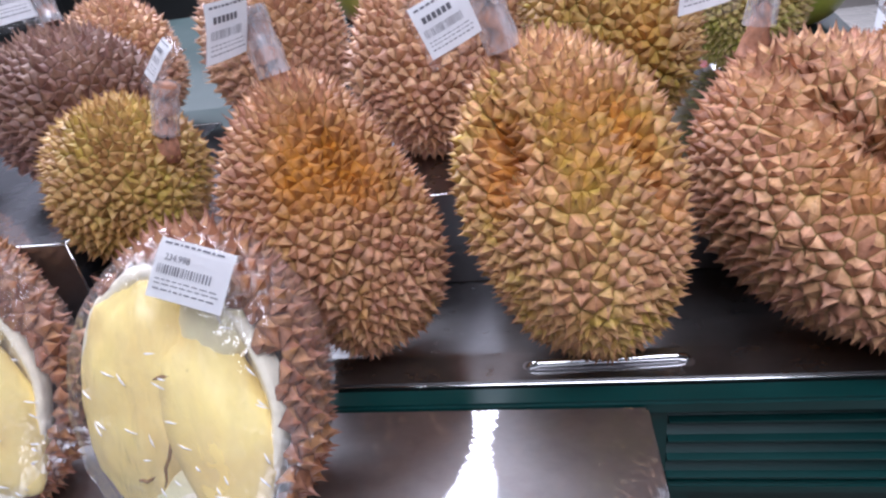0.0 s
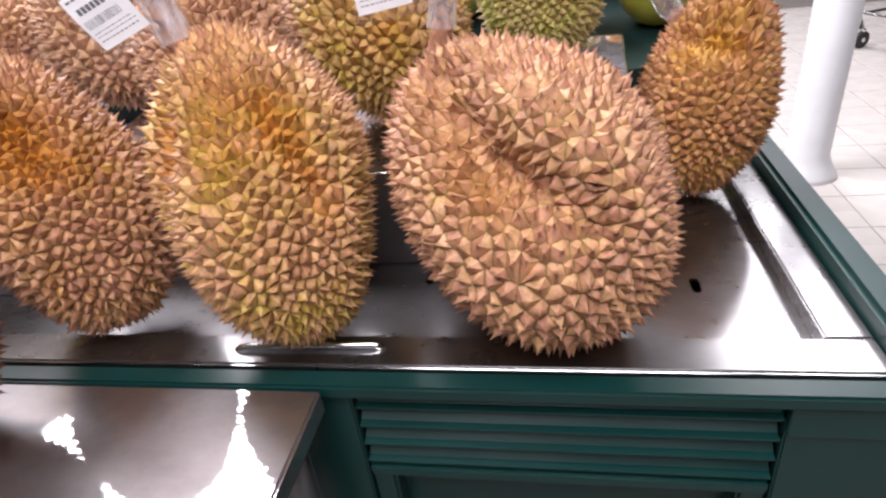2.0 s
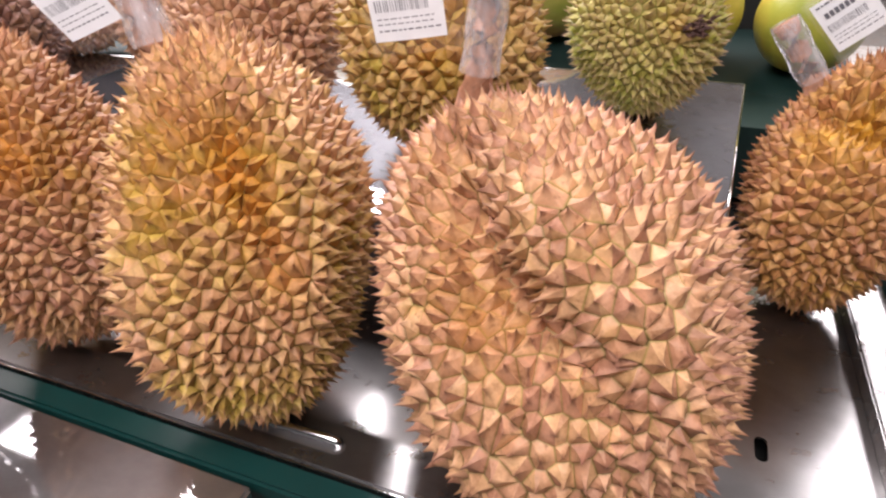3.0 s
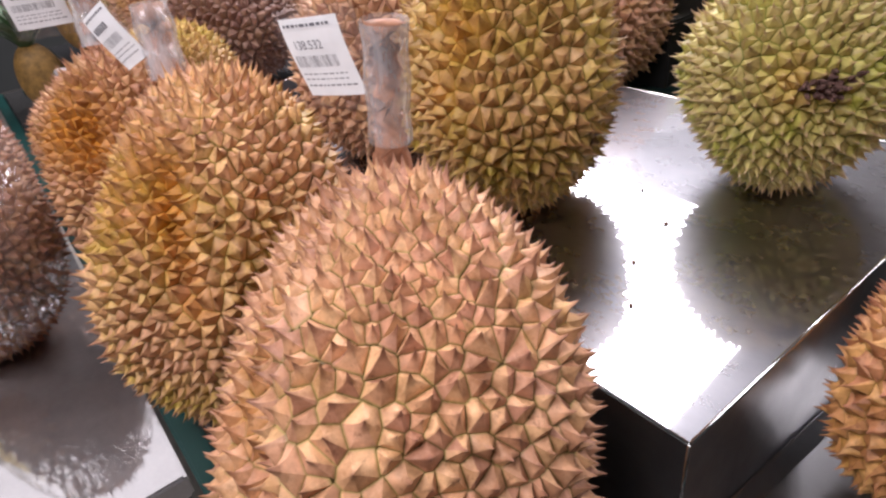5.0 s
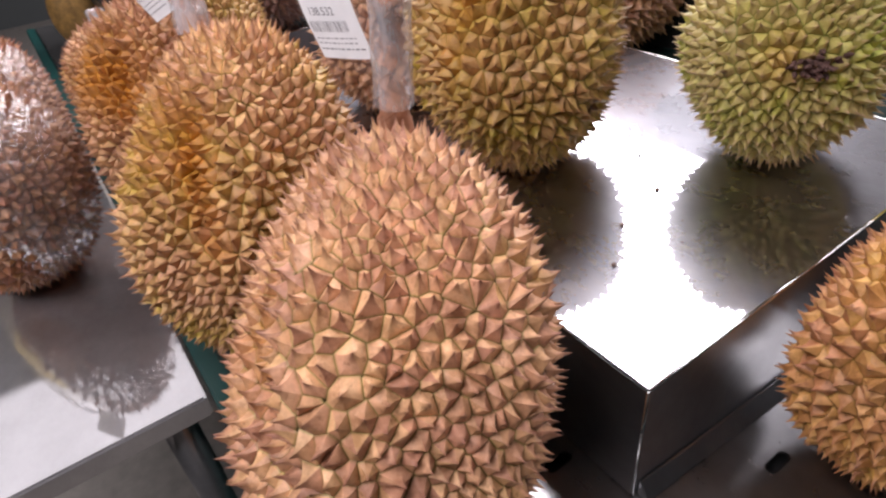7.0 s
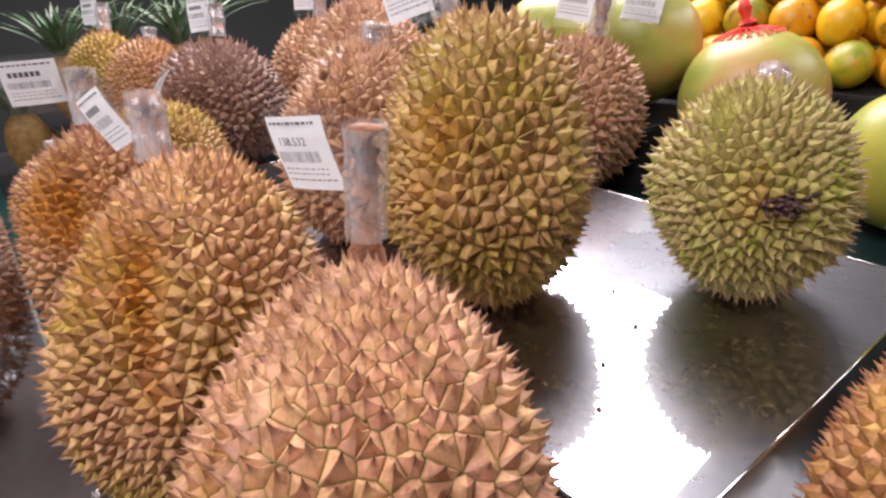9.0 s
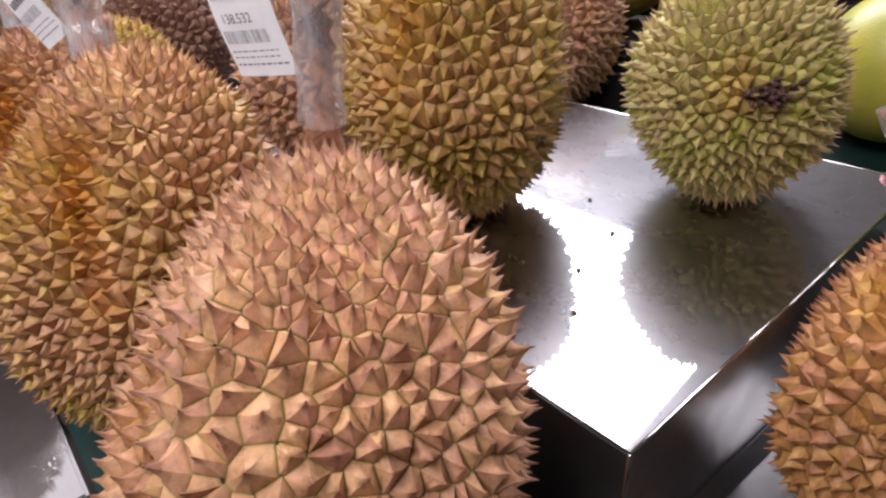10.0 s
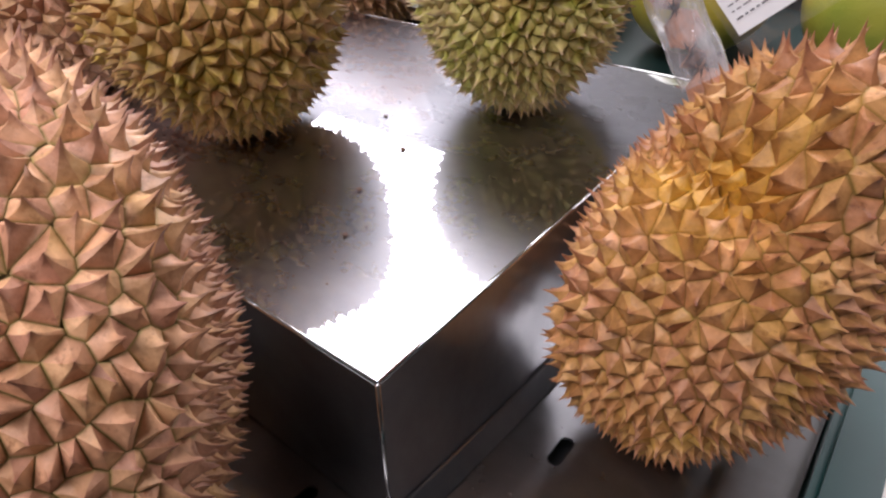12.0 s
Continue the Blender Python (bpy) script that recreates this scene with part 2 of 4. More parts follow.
M_LEAF = plain("pineapple_leaf", (0.05, 0.10, 0.04), 0.5, vary=0.4, scale=20)
M_LEAF_PALE = plain("pineapple_leaf_pale", (0.13, 0.17, 0.11), 0.5, vary=0.3, scale=20)
M_PINE = plain("pineapple_skin", (0.22, 0.12, 0.03), 0.7, vary=0.4, scale=60, relief=0.004)


# ---- building helpers ----
def part(name, bm, material, parent=None, label="", smooth=False):
    me = bpy.data.meshes.new(name)
    bm.to_mesh(me)
    bm.free()
    me.materials.append(material)
    if smooth:
        me.shade_smooth()
    ob = new(name, me)
    if parent is not None:
        ob.parent = parent
    if label:
        ob["label"] = label
    return ob


def thing(name, m, label, category, group="", kind=""):
    ob = new(name)
    ob.empty_display_size = 0.05
    ob.matrix_world = m
    return tagged(ob, label, category, group, kind)


def box_bm(x0, x1, y0, y1, z0, z1, bevel=0.0, segments=2):
    bm = bmesh.new()
    bmesh.ops.create_cube(bm, size=1.0, matrix=Matrix.LocRotScale(((x0 + x1) / 2, (y0 + y1) / 2, (z0 + z1) / 2), None, (x1 - x0, y1 - y0, z1 - z0)))
    if bevel:
        bmesh.ops.bevel(bm, geom=bm.edges[:], offset=bevel, segments=segments, affect="EDGES")
    return bm


def ring_tube(bm, points, radii, sides=12, cap=True):
    """A tube along points, with its own radius at each."""
    rings = []
    for i, p in enumerate(points):
        a = Vector(points[max(0, i - 1)])
        c = Vector(points[min(len(points) - 1, i + 1)])
        q = (c - a).to_track_quat("Z", "Y")
        rings.append([bm.verts.new(Vector(p) + q @ Vector((radii[i] * math.cos(t * math.tau / sides), radii[i] * math.sin(t * math.tau / sides), 0))) for t in range(sides)])
    for r, s in zip(rings, rings[1:]):
        for k in range(sides):
            bm.faces.new((r[k], r[(k + 1) % sides], s[(k + 1) % sides], s[k]))
    if cap:
        bm.faces.new(rings[0][::-1])
        bm.faces.new(rings[-1])
    return bm


def sheet_with_holes(outline, holes, z0, z1):
    """A flat sheet from z0 to z1 with holes cut through it; outline and holes are loops of (x, y)."""
    bm = bmesh.new()
    edges = []
    for loop in [outline] + holes:
        vs = [bm.verts.new((x, y, z1)) for x, y in loop]
        edges += [bm.edges.new((vs[i], vs[(i + 1) % len(vs)])) for i in range(len(vs))]
    made = bmesh.ops.triangle_fill(bm, use_beauty=True, use_dissolve=False, edges=edges)
    faces = [g for g in made["geom"] if isinstance(g, bmesh.types.BMFace)]
    up = bmesh.ops.extrude_face_region(bm, geom=faces)
    for v in [g for g in up["geom"] if isinstance(g, bmesh.types.BMVert)]:
        v.co.z = z0
    bmesh.ops.recalc_face_normals(bm, faces=bm.faces[:])
    return bm


def stadium(cx, cy, length, width, angle=0.0, n=6):
    """A slot with round ends, as a loop."""
    out = []
    for side in (1, -1):
        for k in range(n + 1):
            t = -math.pi / 2 + math.pi * k / n
            x, y = side * (length / 2 - width / 2 + width / 2 * math.cos(t)), side * width / 2 * math.sin(t)
            c, s = math.cos(angle), math.sin(angle)
            out.append((cx + c * x - s * y, cy + s * x + c * y))
    return out


# ---- durians ----
def body_point(d, shape):
    """The point of the fruit's skin in the direction d (unit vectors, n x 3)."""
    a, b, lobes, depth, turn, egg, seed, dents = shape
    d = np.atleast_2d(d)
    phi = np.arctan2(d[:, 1], d[:, 0])
    flat = np.clip(1 - d[:, 2] ** 2, 0, 1)
    s = 1 + depth * np.cos(lobes * phi + turn) * flat + egg * d[:, 2] * flat
    s += 0.035 * np.sin(2.3 * d[:, 0] + 3.1 * d[:, 2] + seed) * np.cos(2.7 * d[:, 1] - 1.9 * d[:, 2] + 2 * seed)
    for q, amount, wide in dents:
        gap = d * np.array([a, a, b]) - np.array(q)
        s += amount * np.exp(-(gap ** 2).sum(1) / (2 * wide * wide))
    return d * np.array([a, a, b]) * s[:, None]


def body_normal(d, shape):
    """The skin's outward normal at the direction d, by small steps."""
    ref = np.array([0, 0, 1.0]) if abs(d[2]) < 0.9 else np.array([1.0, 0, 0])
    e1 = np.cross(ref, d)
    e1 /= np.linalg.norm(e1)
    e2 = np.cross(d, e1)
    q = np.array([d + 0.03 * e1, d - 0.03 * e1, d + 0.03 * e2, d - 0.03 * e2])
    q = body_point(q / np.linalg.norm(q, axis=1)[:, None], shape)
    n = np.cross(q[0] - q[1], q[2] - q[3])
    n /= np.linalg.norm(n)
    return n if n @ d > 0 else -n


def clip_polygon(poly, n, c):
    """Keeps the side of the polygon where n . p <= c."""
    out = []
    for i in range(len(poly)):
        p, q = poly[i], poly[(i + 1) % len(poly)]
        dp, dq = n[0] * p[0] + n[1] * p[1] - c, n[0] * q[0] + n[1] * q[1] - c
        if dp <= 0:
            out.append(p)
        if dp * dq < 0:
            t = dp / (dp - dq)
            out.append((p[0] + t * (q[0] - p[0]), p[1] + t * (q[1] - p[1])))
    return out


def husk_mesh(name, shape, count, thorn, sharp=0.5, lean=0.25, keep=None, seed=1, flush=()):
    """The husk: every thorn is a pyramid with hollow flanks on its own many-sided foot."""
    rng = np.random.default_rng(seed)
    i = np.arange(count) + 0.5
    zc = 1 - 2 * i / count
    th = math.pi * (1 + 5 ** 0.5) * i
    d = np.stack([np.cos(th) * np.sqrt(1 - zc ** 2), np.sin(th) * np.sqrt(1 - zc ** 2), zc], 1)
    d += rng.normal(0, 0.27 * math.sqrt(4 * math.pi / count), d.shape)
    d /= np.linalg.norm(d, axis=1)[:, None]
    dented, shape = shape, shape[:7] + ((),)
    for _ in range(3):
        p = body_point(d, shape)
        dif = p[:, None] - p[None]
        dist = np.linalg.norm(dif, axis=2) + np.eye(count)
        near = 0.085 * math.sqrt(400 / count) * shape[0] * 2.2
        push = np.clip(near / dist - 1, 0, 1.5) / dist
        p = p + 0.30 * near * np.einsum("ij,ijk->ik", push * near / 6, dif) / near
        p = p / np.array([shape[0], shape[0], shape[1]])
        d = p / np.linalg.norm(p, axis=1)[:, None]
    p = body_point(d, shape)
    scale = np.array([shape[0], shape[0], shape[1]])
    normal = d / scale
    normal /= np.linalg.norm(normal, axis=1)[:, None]
    dif = p[:, None] - p[None]
    dist = np.linalg.norm(dif, axis=2)
    order = np.argsort(dist, axis=1)[:, 1:15]
    big = rng.uniform(0, 1, count) ** 1.5
    verts, faces, tall, warm, side = [], [], [], [], []
    for k in range(count):
        if keep is not None and not keep(p[k], d[k]):
            continue
        n = normal[k]
        ref = np.array([0, 0, 1.0]) if abs(n[2]) < 0.9 else np.array([1.0, 0, 0])
        e1 = np.cross(ref, n)
        e1 /= np.linalg.norm(e1)
        e2 = np.cross(n, e1)
        r = dist[k, order[k, 5]]
        poly = [(-r, -r), (r, -r), (r, r), (-r, r)]
        for j in order[k]:
            q = p[j] - p[k]
            v = (float(q @ e1), float(q @ e2))
            length = math.hypot(*v)
            poly = clip_polygon(poly, v, length * length * (0.5 + 0.14 * (big[k] - big[j])))
            if len(poly) < 3:
                break
        if len(poly) < 3:
            continue
        m = len(poly)
        foot = np.array([p[k] + e1 * x + e2 * y for x, y in poly])
        fd = foot / scale
        fd /= np.linalg.norm(fd, axis=1)[:, None]
        foot = body_point(fd, dented)
        n = body_normal(d[k], dented)
        size = np.linalg.norm(foot - foot.mean(0), axis=1).mean()
        centre = foot.mean(0)
        high = thorn * (0.45 + 0.55 * min(1.5, size / (0.62 * thorn))) * rng.uniform(0.80, 1.18)
        crown = max(0.0, d[k][2] - 0.80) / 0.20
        high *= 1 + 0.40 * crown
        bend = lean * (1 + 1.2 * crown) * high * (np.array([0, 0, 1.0]) - n * n[2]) + rng.normal(0, 0.07 * high, 3)
        start = len(verts)
        tint = min(1.0, sum(f * math.exp(-float(((p[k] - np.array(q)) ** 2).sum()) / (2 * w * w)) for q, w, f in flush)) * rng.uniform(0.6, 1.0)
        for h, w, g in ((-0.05, 1.0, 0.0), (0.04, 0.91, 0.16), (0.25, 0.34 + 0.74 * sharp, 0.42), (0.54, 0.09 + 0.42 * sharp, 0.70)):
            ring = centre + (foot - centre) * w + n * (high * h) + bend * (h * h if h > 0 else 0)
            verts += ring.tolist()
            tall += [g] * m
            warm += [tint] * m
            side += [start + c for c in range(m)]
        verts.append((centre + n * high + bend).tolist())
        tall.append(1.0)
        warm.append(tint)
        side.append(-1)
        for a in range(3):
            for c in range(m):
                u, v = start + a * m + c, start + a * m + (c + 1) % m
                faces.append((u, v, v + m, u + m))
        for c in range(m):
            faces.append((start + 3 * m + c, start + 3 * m + (c + 1) % m, start + 4 * m))
    # the skin between the thorns
    rows, cols, first = 28, 44, len(verts)
    for a in range(rows + 1):
        for c in range(cols):
            t, f = math.pi * a / rows, math.tau * c / cols
            q = body_point(np.array([math.sin(t) * math.cos(f), math.sin(t) * math.sin(f), math.cos(t)]), dented)[0] * 0.985
            verts.append(q.tolist())
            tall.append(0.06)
            warm.append(0.0)
            side.append(-2)
    for a in range(rows):
        for c in range(cols):
            quad = (first + a * cols + c, first + (a + 1) * cols + c, first + (a + 1) * cols + (c + 1) % cols, first + a * cols + (c + 1) % cols)
            if keep is None or all(keep(np.array(verts[v]), None) for v in quad):
                faces.append(quad)
    me = bpy.data.meshes.new(name)
    me.from_pydata(verts, [], faces)
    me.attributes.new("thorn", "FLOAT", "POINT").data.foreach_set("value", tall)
    me.attributes.new("flush", "FLOAT", "POINT").data.foreach_set("value", warm)
    me.polygons.foreach_set("use_smooth", [True] * len(me.polygons))
    me.update()
    # the ridges that run up to each point stay crisp
    ends = np.empty(len(me.edges) * 2, dtype=np.int32)
    me.edges.foreach_get("vertices", ends)
    ends = np.array(side)[ends.reshape(-1, 2)]
    crisp = ((ends[:, 0] == ends[:, 1]) | (ends.min(1) == -1)) & (ends.min(1) > -2)
    crisp &= rng.uniform(0, 1, len(crisp)) < 0.88
    me.attributes.new("sharp_edge", "BOOLEAN", "EDGE").data.foreach_set("value", crisp)
    return me


def upright(axis):
    return Vector(axis).normalized().to_track_quat("Z", "Y").to_matrix().to_4x4()


def price_label(parent, inverse, centre, right, up, w, h, text="", seed=0, film_edge=0.012):
    """A paper label on a clear flap, bent a little, with printed lines; all in world places, hung under the fruit."""
    right, up = Vector(right).normalized(), Vector(up)
    n = right.cross(up).normalized()
    up = n.cross(right)
    rnd = random.Random(seed)
    m = inverse @ Matrix(((right.x, up.x, n.x, centre[0]), (right.y, up.y, n.y, centre[1]), (right.z, up.z, n.z, centre[2]), (0, 0, 0, 1)))

    def bend(x, y):
        return 0.006 * math.sin(2.2 * y / h + 0.5) - 0.10 * x * x / w

    def sheet(x0, x1, y0, y1, lift, nx=6, ny=6):
        bm = bmesh.new()
        grid = [[bm.verts.new((x0 + (x1 - x0) * i / nx, y0 + (y1 - y0) * j / ny, bend(x0 + (x1 - x0) * i / nx, y0 + (y1 - y0) * j / ny) + lift)) for i in range(nx + 1)] for j in range(ny + 1)]
        for j in range(ny):
            for i in range(nx):
                bm.faces.new((grid[j][i], grid[j][i + 1], grid[j + 1][i + 1], grid[j + 1][i]))
        return bm

    flap = part("clear_flap", sheet(-w / 2 - film_edge * 0.4, w / 2 + film_edge * 1.2, -h / 2 - film_edge, h / 2 + film_edge * 0.5, -0.0012), M_FLAP, parent, "clear plastic flap", True)
    flap.matrix_local = m
    bm = sheet(-w / 2, w / 2, -h / 2, h / 2, 0)
    bmesh.ops.solidify(bm, geom=bm.faces[:], thickness=0.0004)
    card = part("price_label", bm, M_PAPER, parent, "white printed price label")
    card.matrix_local = m
    bm = bmesh.new()

    def bar(x0, x1, y0, y1):
        vs = [bm.verts.new((x, y, bend(x, y) + 0.0010)) for x, y in ((x0, y0), (x1, y0), (x1, y1), (x0, y1))]
        bm.faces.new(vs)

    x = -0.42 * w
    while x < 0.30 * w:
        step = rnd.uniform(0.006, 0.018) * w
        bar(x, x + step, -0.10 * h, 0.05 * h)
        x += step + rnd.uniform(0.012, 0.030) * w
    for y, t in ((0.40, 0.035), (-0.20, 0.014), (-0.27, 0.014), (-0.36, 0.02)):
        x = -0.42 * w
        while x < 0.36 * w:
            step = rnd.uniform(0.03, 0.10) * w
            bar(x, x + step, y * h, (y + t) * h)
            x += step + 0.025 * w
    if not text:
        x = -0.36 * w
        for _ in range(6):
            bar(x, x + 0.07 * w, 0.16 * h, 0.27 * h)
            x += 0.095 * w
    tagged(part("print", bm, M_INK, card), kind="stuff")
    if text:
        cu = bpy.data.curves.new("figures", "FONT")
        cu.body, cu.size, cu.align_x, cu.extrude = text, 0.155 * h, "LEFT", 0.0
        tmp = bpy.data.objects.new("figures", cu)
        scene.collection.objects.link(tmp)
        bpy.context.view_layer.update()
        me = bpy.data.meshes.new_from_object(tmp.evaluated_get(bpy.context.evaluated_depsgraph_get()))
        bpy.data.objects.remove(tmp)
        for v in me.vertices:
            v.co.x += -0.36 * w
            v.co.y += 0.13 * h
            v.co.z = bend(v.co.x, v.co.y) + 0.0010
        me.materials.clear()
        me.materials.append(M_INK)
        figures = new("figures", me)
        figures.parent = card
    return card


def stem_parts(parent, b, seed, length=0.075, radius=0.0145, sleeve=True, tilt=(0.0, 0.0)):
    """A woody stalk with a flared foot, on top of the fruit, in a clear plastic sleeve."""
    rnd = random.Random(seed)
    pts, rad = [], []
    for k in range(9):
        f = k / 8
        pts.append((tilt[0] * f * f * length + rnd.uniform(-0.0008, 0.0008), tilt[1] * f * f * length, b - 0.022 + f * (length + 0.022)))
        rad.append(radius * (1.35 - 0.55 * min(1, f * 2.2) + (0.18 if f > 0.9 else 0)))
    bm = bmesh.new()
    ring_tube(bm, pts, rad, 14)
    for v in bm.verts:
        v.co += Vector((rnd.uniform(-1, 1), rnd.uniform(-1, 1), 0)) * 0.0006
    stem = part("stem", bm, M_STEM, parent, "brown woody stalk", True)
    if sleeve:
        bm = bmesh.new()
        p2, r2 = [], []
        for k in range(15):
            f = 0.36 + 0.66 * k / 14
            p2.append((tilt[0] * f * f * length, tilt[1] * f * f * length, b - 0.022 + f * (length + 0.022)))
            r2.append(radius * (1.16 + 0.05 * math.sin(k * 0.9 + seed)))
        ring_tube(bm, p2, r2, 16, False)
        for v in bm.verts:
            v.co.x *= 1 + 0.03 * math.sin(v.co.z * 170 + seed)
        part("plastic_sleeve", bm, M_SLEEVE, stem, "clear plastic wrapped round the stalk", True).visible_shadow = False
    return stem


def on_skin(q, a, b, inside=True):
    """The point of the plain egg under q; q is a place, or else a direction."""
    d = Vector((q[0] / a, q[1] / a, q[2] / b)) if inside else Vector(q)
    d.normalize()
    return (d.x * a, d.y * a, d.z * b)


def durian(centre, lean_x, lean_y, a, b, husk, label, seed, count=430, thorn=0.016, lobes=5, depth=0.05, turn=0.0, egg=-0.08,
           spin=0.0, sharp=0.5, swept=0.13, stem=True, stem_length=0.075, tag=None, dents=(), flush=(), stem_at=None, stem_way=None, stem_radius=0.0145, bulges=()):
    """bulges: how far the fruit swells at twelve places round it, in two rings of six."""
    m = Matrix.Translation(centre) @ upright((lean_x, lean_y, 1)) @ Matrix.Rotation(radians(spin), 4, "Z")
    inv = m.inverted()
    ob = thing("durian", m, label, "durian", "durians on display")
    ba, bb = a - 0.55 * thorn, b - 0.55 * thorn
    local = [(on_skin(inv @ Vector(q), ba, bb), v, w) for q, v, w in dents]
    for k, swell in enumerate(bulges):
        t = radians(60 * (k // 2))
        local.append((on_skin(Vector((math.cos(t), math.sin(t), 0.6 if k % 2 else -0.6)), ba, bb, False), swell, 0.6 * ba))
    shape = (ba, bb, lobes, depth, turn, egg, seed * 0.7, local)
    me = husk_mesh("husk", shape, count, thorn, sharp, swept, None, seed, [(on_skin(inv @ Vector(q), ba, bb), w, f) for q, w, f in flush])
    me.materials.append(husk)
    hk = new("husk", me)
    hk.parent = ob
    tagged(hk, kind="stuff")
    if stem:
        st = stem_parts(ob, 0.0 if stem_at else bb, seed, stem_length, stem_radius)
        if stem_at:
            st.matrix_local = inv @ Matrix.Translation(stem_at) @ upright(stem_way)
    for k, (c, r, u, w, h, text) in enumerate(tag or ()):
        price_label(ob, inv, c, r, u, w, h, text, seed * 7 + k)
    return ob


def label_by(stem_at, stem_way, facing, up_by=0.055, out_by=0.048, w=0.055, h=0.062, text="", roll=0.0):
    """Where a label hangs beside a stalk; facing is the way its printed side looks."""
    f = Vector(facing).normalized()
    u = Vector(stem_way).normalized()
    up = (u - f * u.dot(f)).normalized()
    r = up.cross(f).normalized()
    turn = Matrix.Rotation(radians(roll), 3, f)
    c = Vector(stem_at) + u * up_by - r * out_by
    return (tuple(c), tuple(turn @ r), tuple(turn @ up), w, h, text)


# ---- the shop's shell ----
def build_shell():
    x0, x1, y0, y1 = -6.0, 6.0, -4.0, 8.0
    tagged(part("floor", box_bm(x0, x1, y0, y1, -0.10, -0.006), M_GROUT), "pale shop floor of square tiles with dark joints", "floor", kind="structure")
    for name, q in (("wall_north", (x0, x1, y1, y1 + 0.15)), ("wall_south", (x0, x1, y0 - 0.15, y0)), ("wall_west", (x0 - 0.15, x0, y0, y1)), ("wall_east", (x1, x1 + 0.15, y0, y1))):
        tagged(part(name, box_bm(*q, -0.1, CEILING), M_WALL), "plain shop wall, coloured near black for a dim background", "wall", kind="structure")
    tagged(part("ceiling", box_bm(x0, x1, y0, y1, CEILING, CEILING + 0.1), M_CEIL), "white board ceiling with light strips", "ceiling", kind="structure")
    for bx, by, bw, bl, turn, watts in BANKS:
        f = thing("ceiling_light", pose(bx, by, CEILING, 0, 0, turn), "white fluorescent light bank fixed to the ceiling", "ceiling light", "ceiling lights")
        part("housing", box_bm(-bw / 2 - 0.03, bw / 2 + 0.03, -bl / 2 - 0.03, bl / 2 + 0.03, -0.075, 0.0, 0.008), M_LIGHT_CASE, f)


build_shell()

# ---- display case, tray, box and side table ----
RIM_Y, TRAY_Z, LEDGE_Z, BOX_Z = 0.497, 0.778, 0.800, 0.918
TRAY_RIGHT, BOX_RIGHT, BOX_FRONT, BOX_BACK = 0.712, 0.552, 0.731, 1.165
BOX_RISE, BOX_SKEW = 0.12, 0.045  # the box's top climbs to the back, and its end wall runs a little askew
LEFT_END = -1.75


def build_case():
    c = thing("display_case", pose(0, 0, 0), "dark green moulded plastic produce display case with louvres", "display case")
    back = 2.05
    # front: rim, louvre bay, plain end and basket below
    part("front_rim", box_bm(LEFT_END, 0.800, 0.468, RIM_Y - 0.002, 0.778, 0.7955, 0.003), M_GREEN, c)
    part("front_panel", box_bm(LEFT_END, 0.232, 0.478, 0.492, 0.08, 0.776, 0.002), M_GREEN, c)
    part("end_panel", box_bm(0.664, 0.800, 0.478, 0.492, 0.08, 0.776, 0.002), M_GREEN, c)
    part("end_trim", box_bm(0.664, 0.800, 0.4735, 0.4775, 0.738, 0.776, 0.001), M_GREEN, c)
    # black sheet added as the shade behind the louvres
    part("louvre_shade", box_bm(0.234, 0.662, 0.512, 0.518, 0.662, 0.776), M_BLACK, c)
    for k in range(4):
        z = 0.776 - 0.028 * k
        bm = bmesh.new()
        prof = [(0.498, z - 0.005), (0.487, z - 0.0185), (0.479, z - 0.0200), (0.479, z - 0.0222), (0.490, z - 0.0227), (0.503, z - 0.0080)]
        rows = [[bm.verts.new((x, y, zz)) for y, zz in prof] for x in (0.234, 0.662)]
        n = len(prof)
        for i in range(n):
            bm.faces.new((rows[0][i], rows[0][(i + 1) % n], rows[1][(i + 1) % n], rows[1][i]))
        bm.faces.new(rows[0][::-1])
        bm.faces.new(rows[1])
        bmesh.ops.recalc_face_normals(bm, faces=bm.faces[:])
        part("louvre", bm, M_GREEN, c)
    # basket front with two rows of upright slots, leaning back into the case
    holes = []
    for row, zc in enumerate((0.532, 0.472, 0.412)):
        for k in range(11):
            holes.append(stadium(-0.127 + k * 0.0254, zc - 0.35, 0.034, 0.0075, math.pi / 2, 2))
    bm = sheet_with_holes([(-0.196, -0.25), (0.196, -0.25), (0.196, 0.295), (-0.196, 0.295)], holes, -0.006, 0.0)
    basket = part("basket_front", bm, M_GREEN, c, "green panel with rows of upright slots")
    basket.matrix_local = pose(0.448, 0.512, 0.35, 90, 0, 0)
    for x0, x1 in ((0.234, 0.262), (0.634, 0.662)):
        bm = box_bm(x0, x1, 0.482, 0.518, 0.10, 0.660, 0.004)
        part("basket_cheek", bm, M_GREEN, c)
    part("basket_lip", box_bm(0.234, 0.662, 0.478, 0.512, 0.646, 0.662, 0.003), M_GREEN, c)
    # black sheet that stands for the shade inside the case
    part("inner_shade", box_bm(0.20, 0.70, 0.60, 0.61, 0.08, 0.74), M_BLACK, c)
    part("right_rim", box_bm(0.759, 0.797, 0.496, back, 0.776, 0.824, 0.006), M_GREEN, c)
    part("right_panel", box_bm(0.786, 0.798, 0.494, back, 0.08, 0.774, 0.002), M_GREEN, c)
    part("left_panel", box_bm(LEFT_END, LEFT_END + 0.012, 0.494, back, 0.08, 0.79, 0.002), M_GREEN, c)
    part("back_panel", box_bm(LEFT_END + 0.014, 0.784, back - 0.012, back, 0.08, 0.98, 0.002), M_GREEN, c)
    part("plinth", box_bm(LEFT_END + 0.05, 0.75, 0.55, back - 0.05, 0.0, 0.078), M_BLACK, c)


build_case()


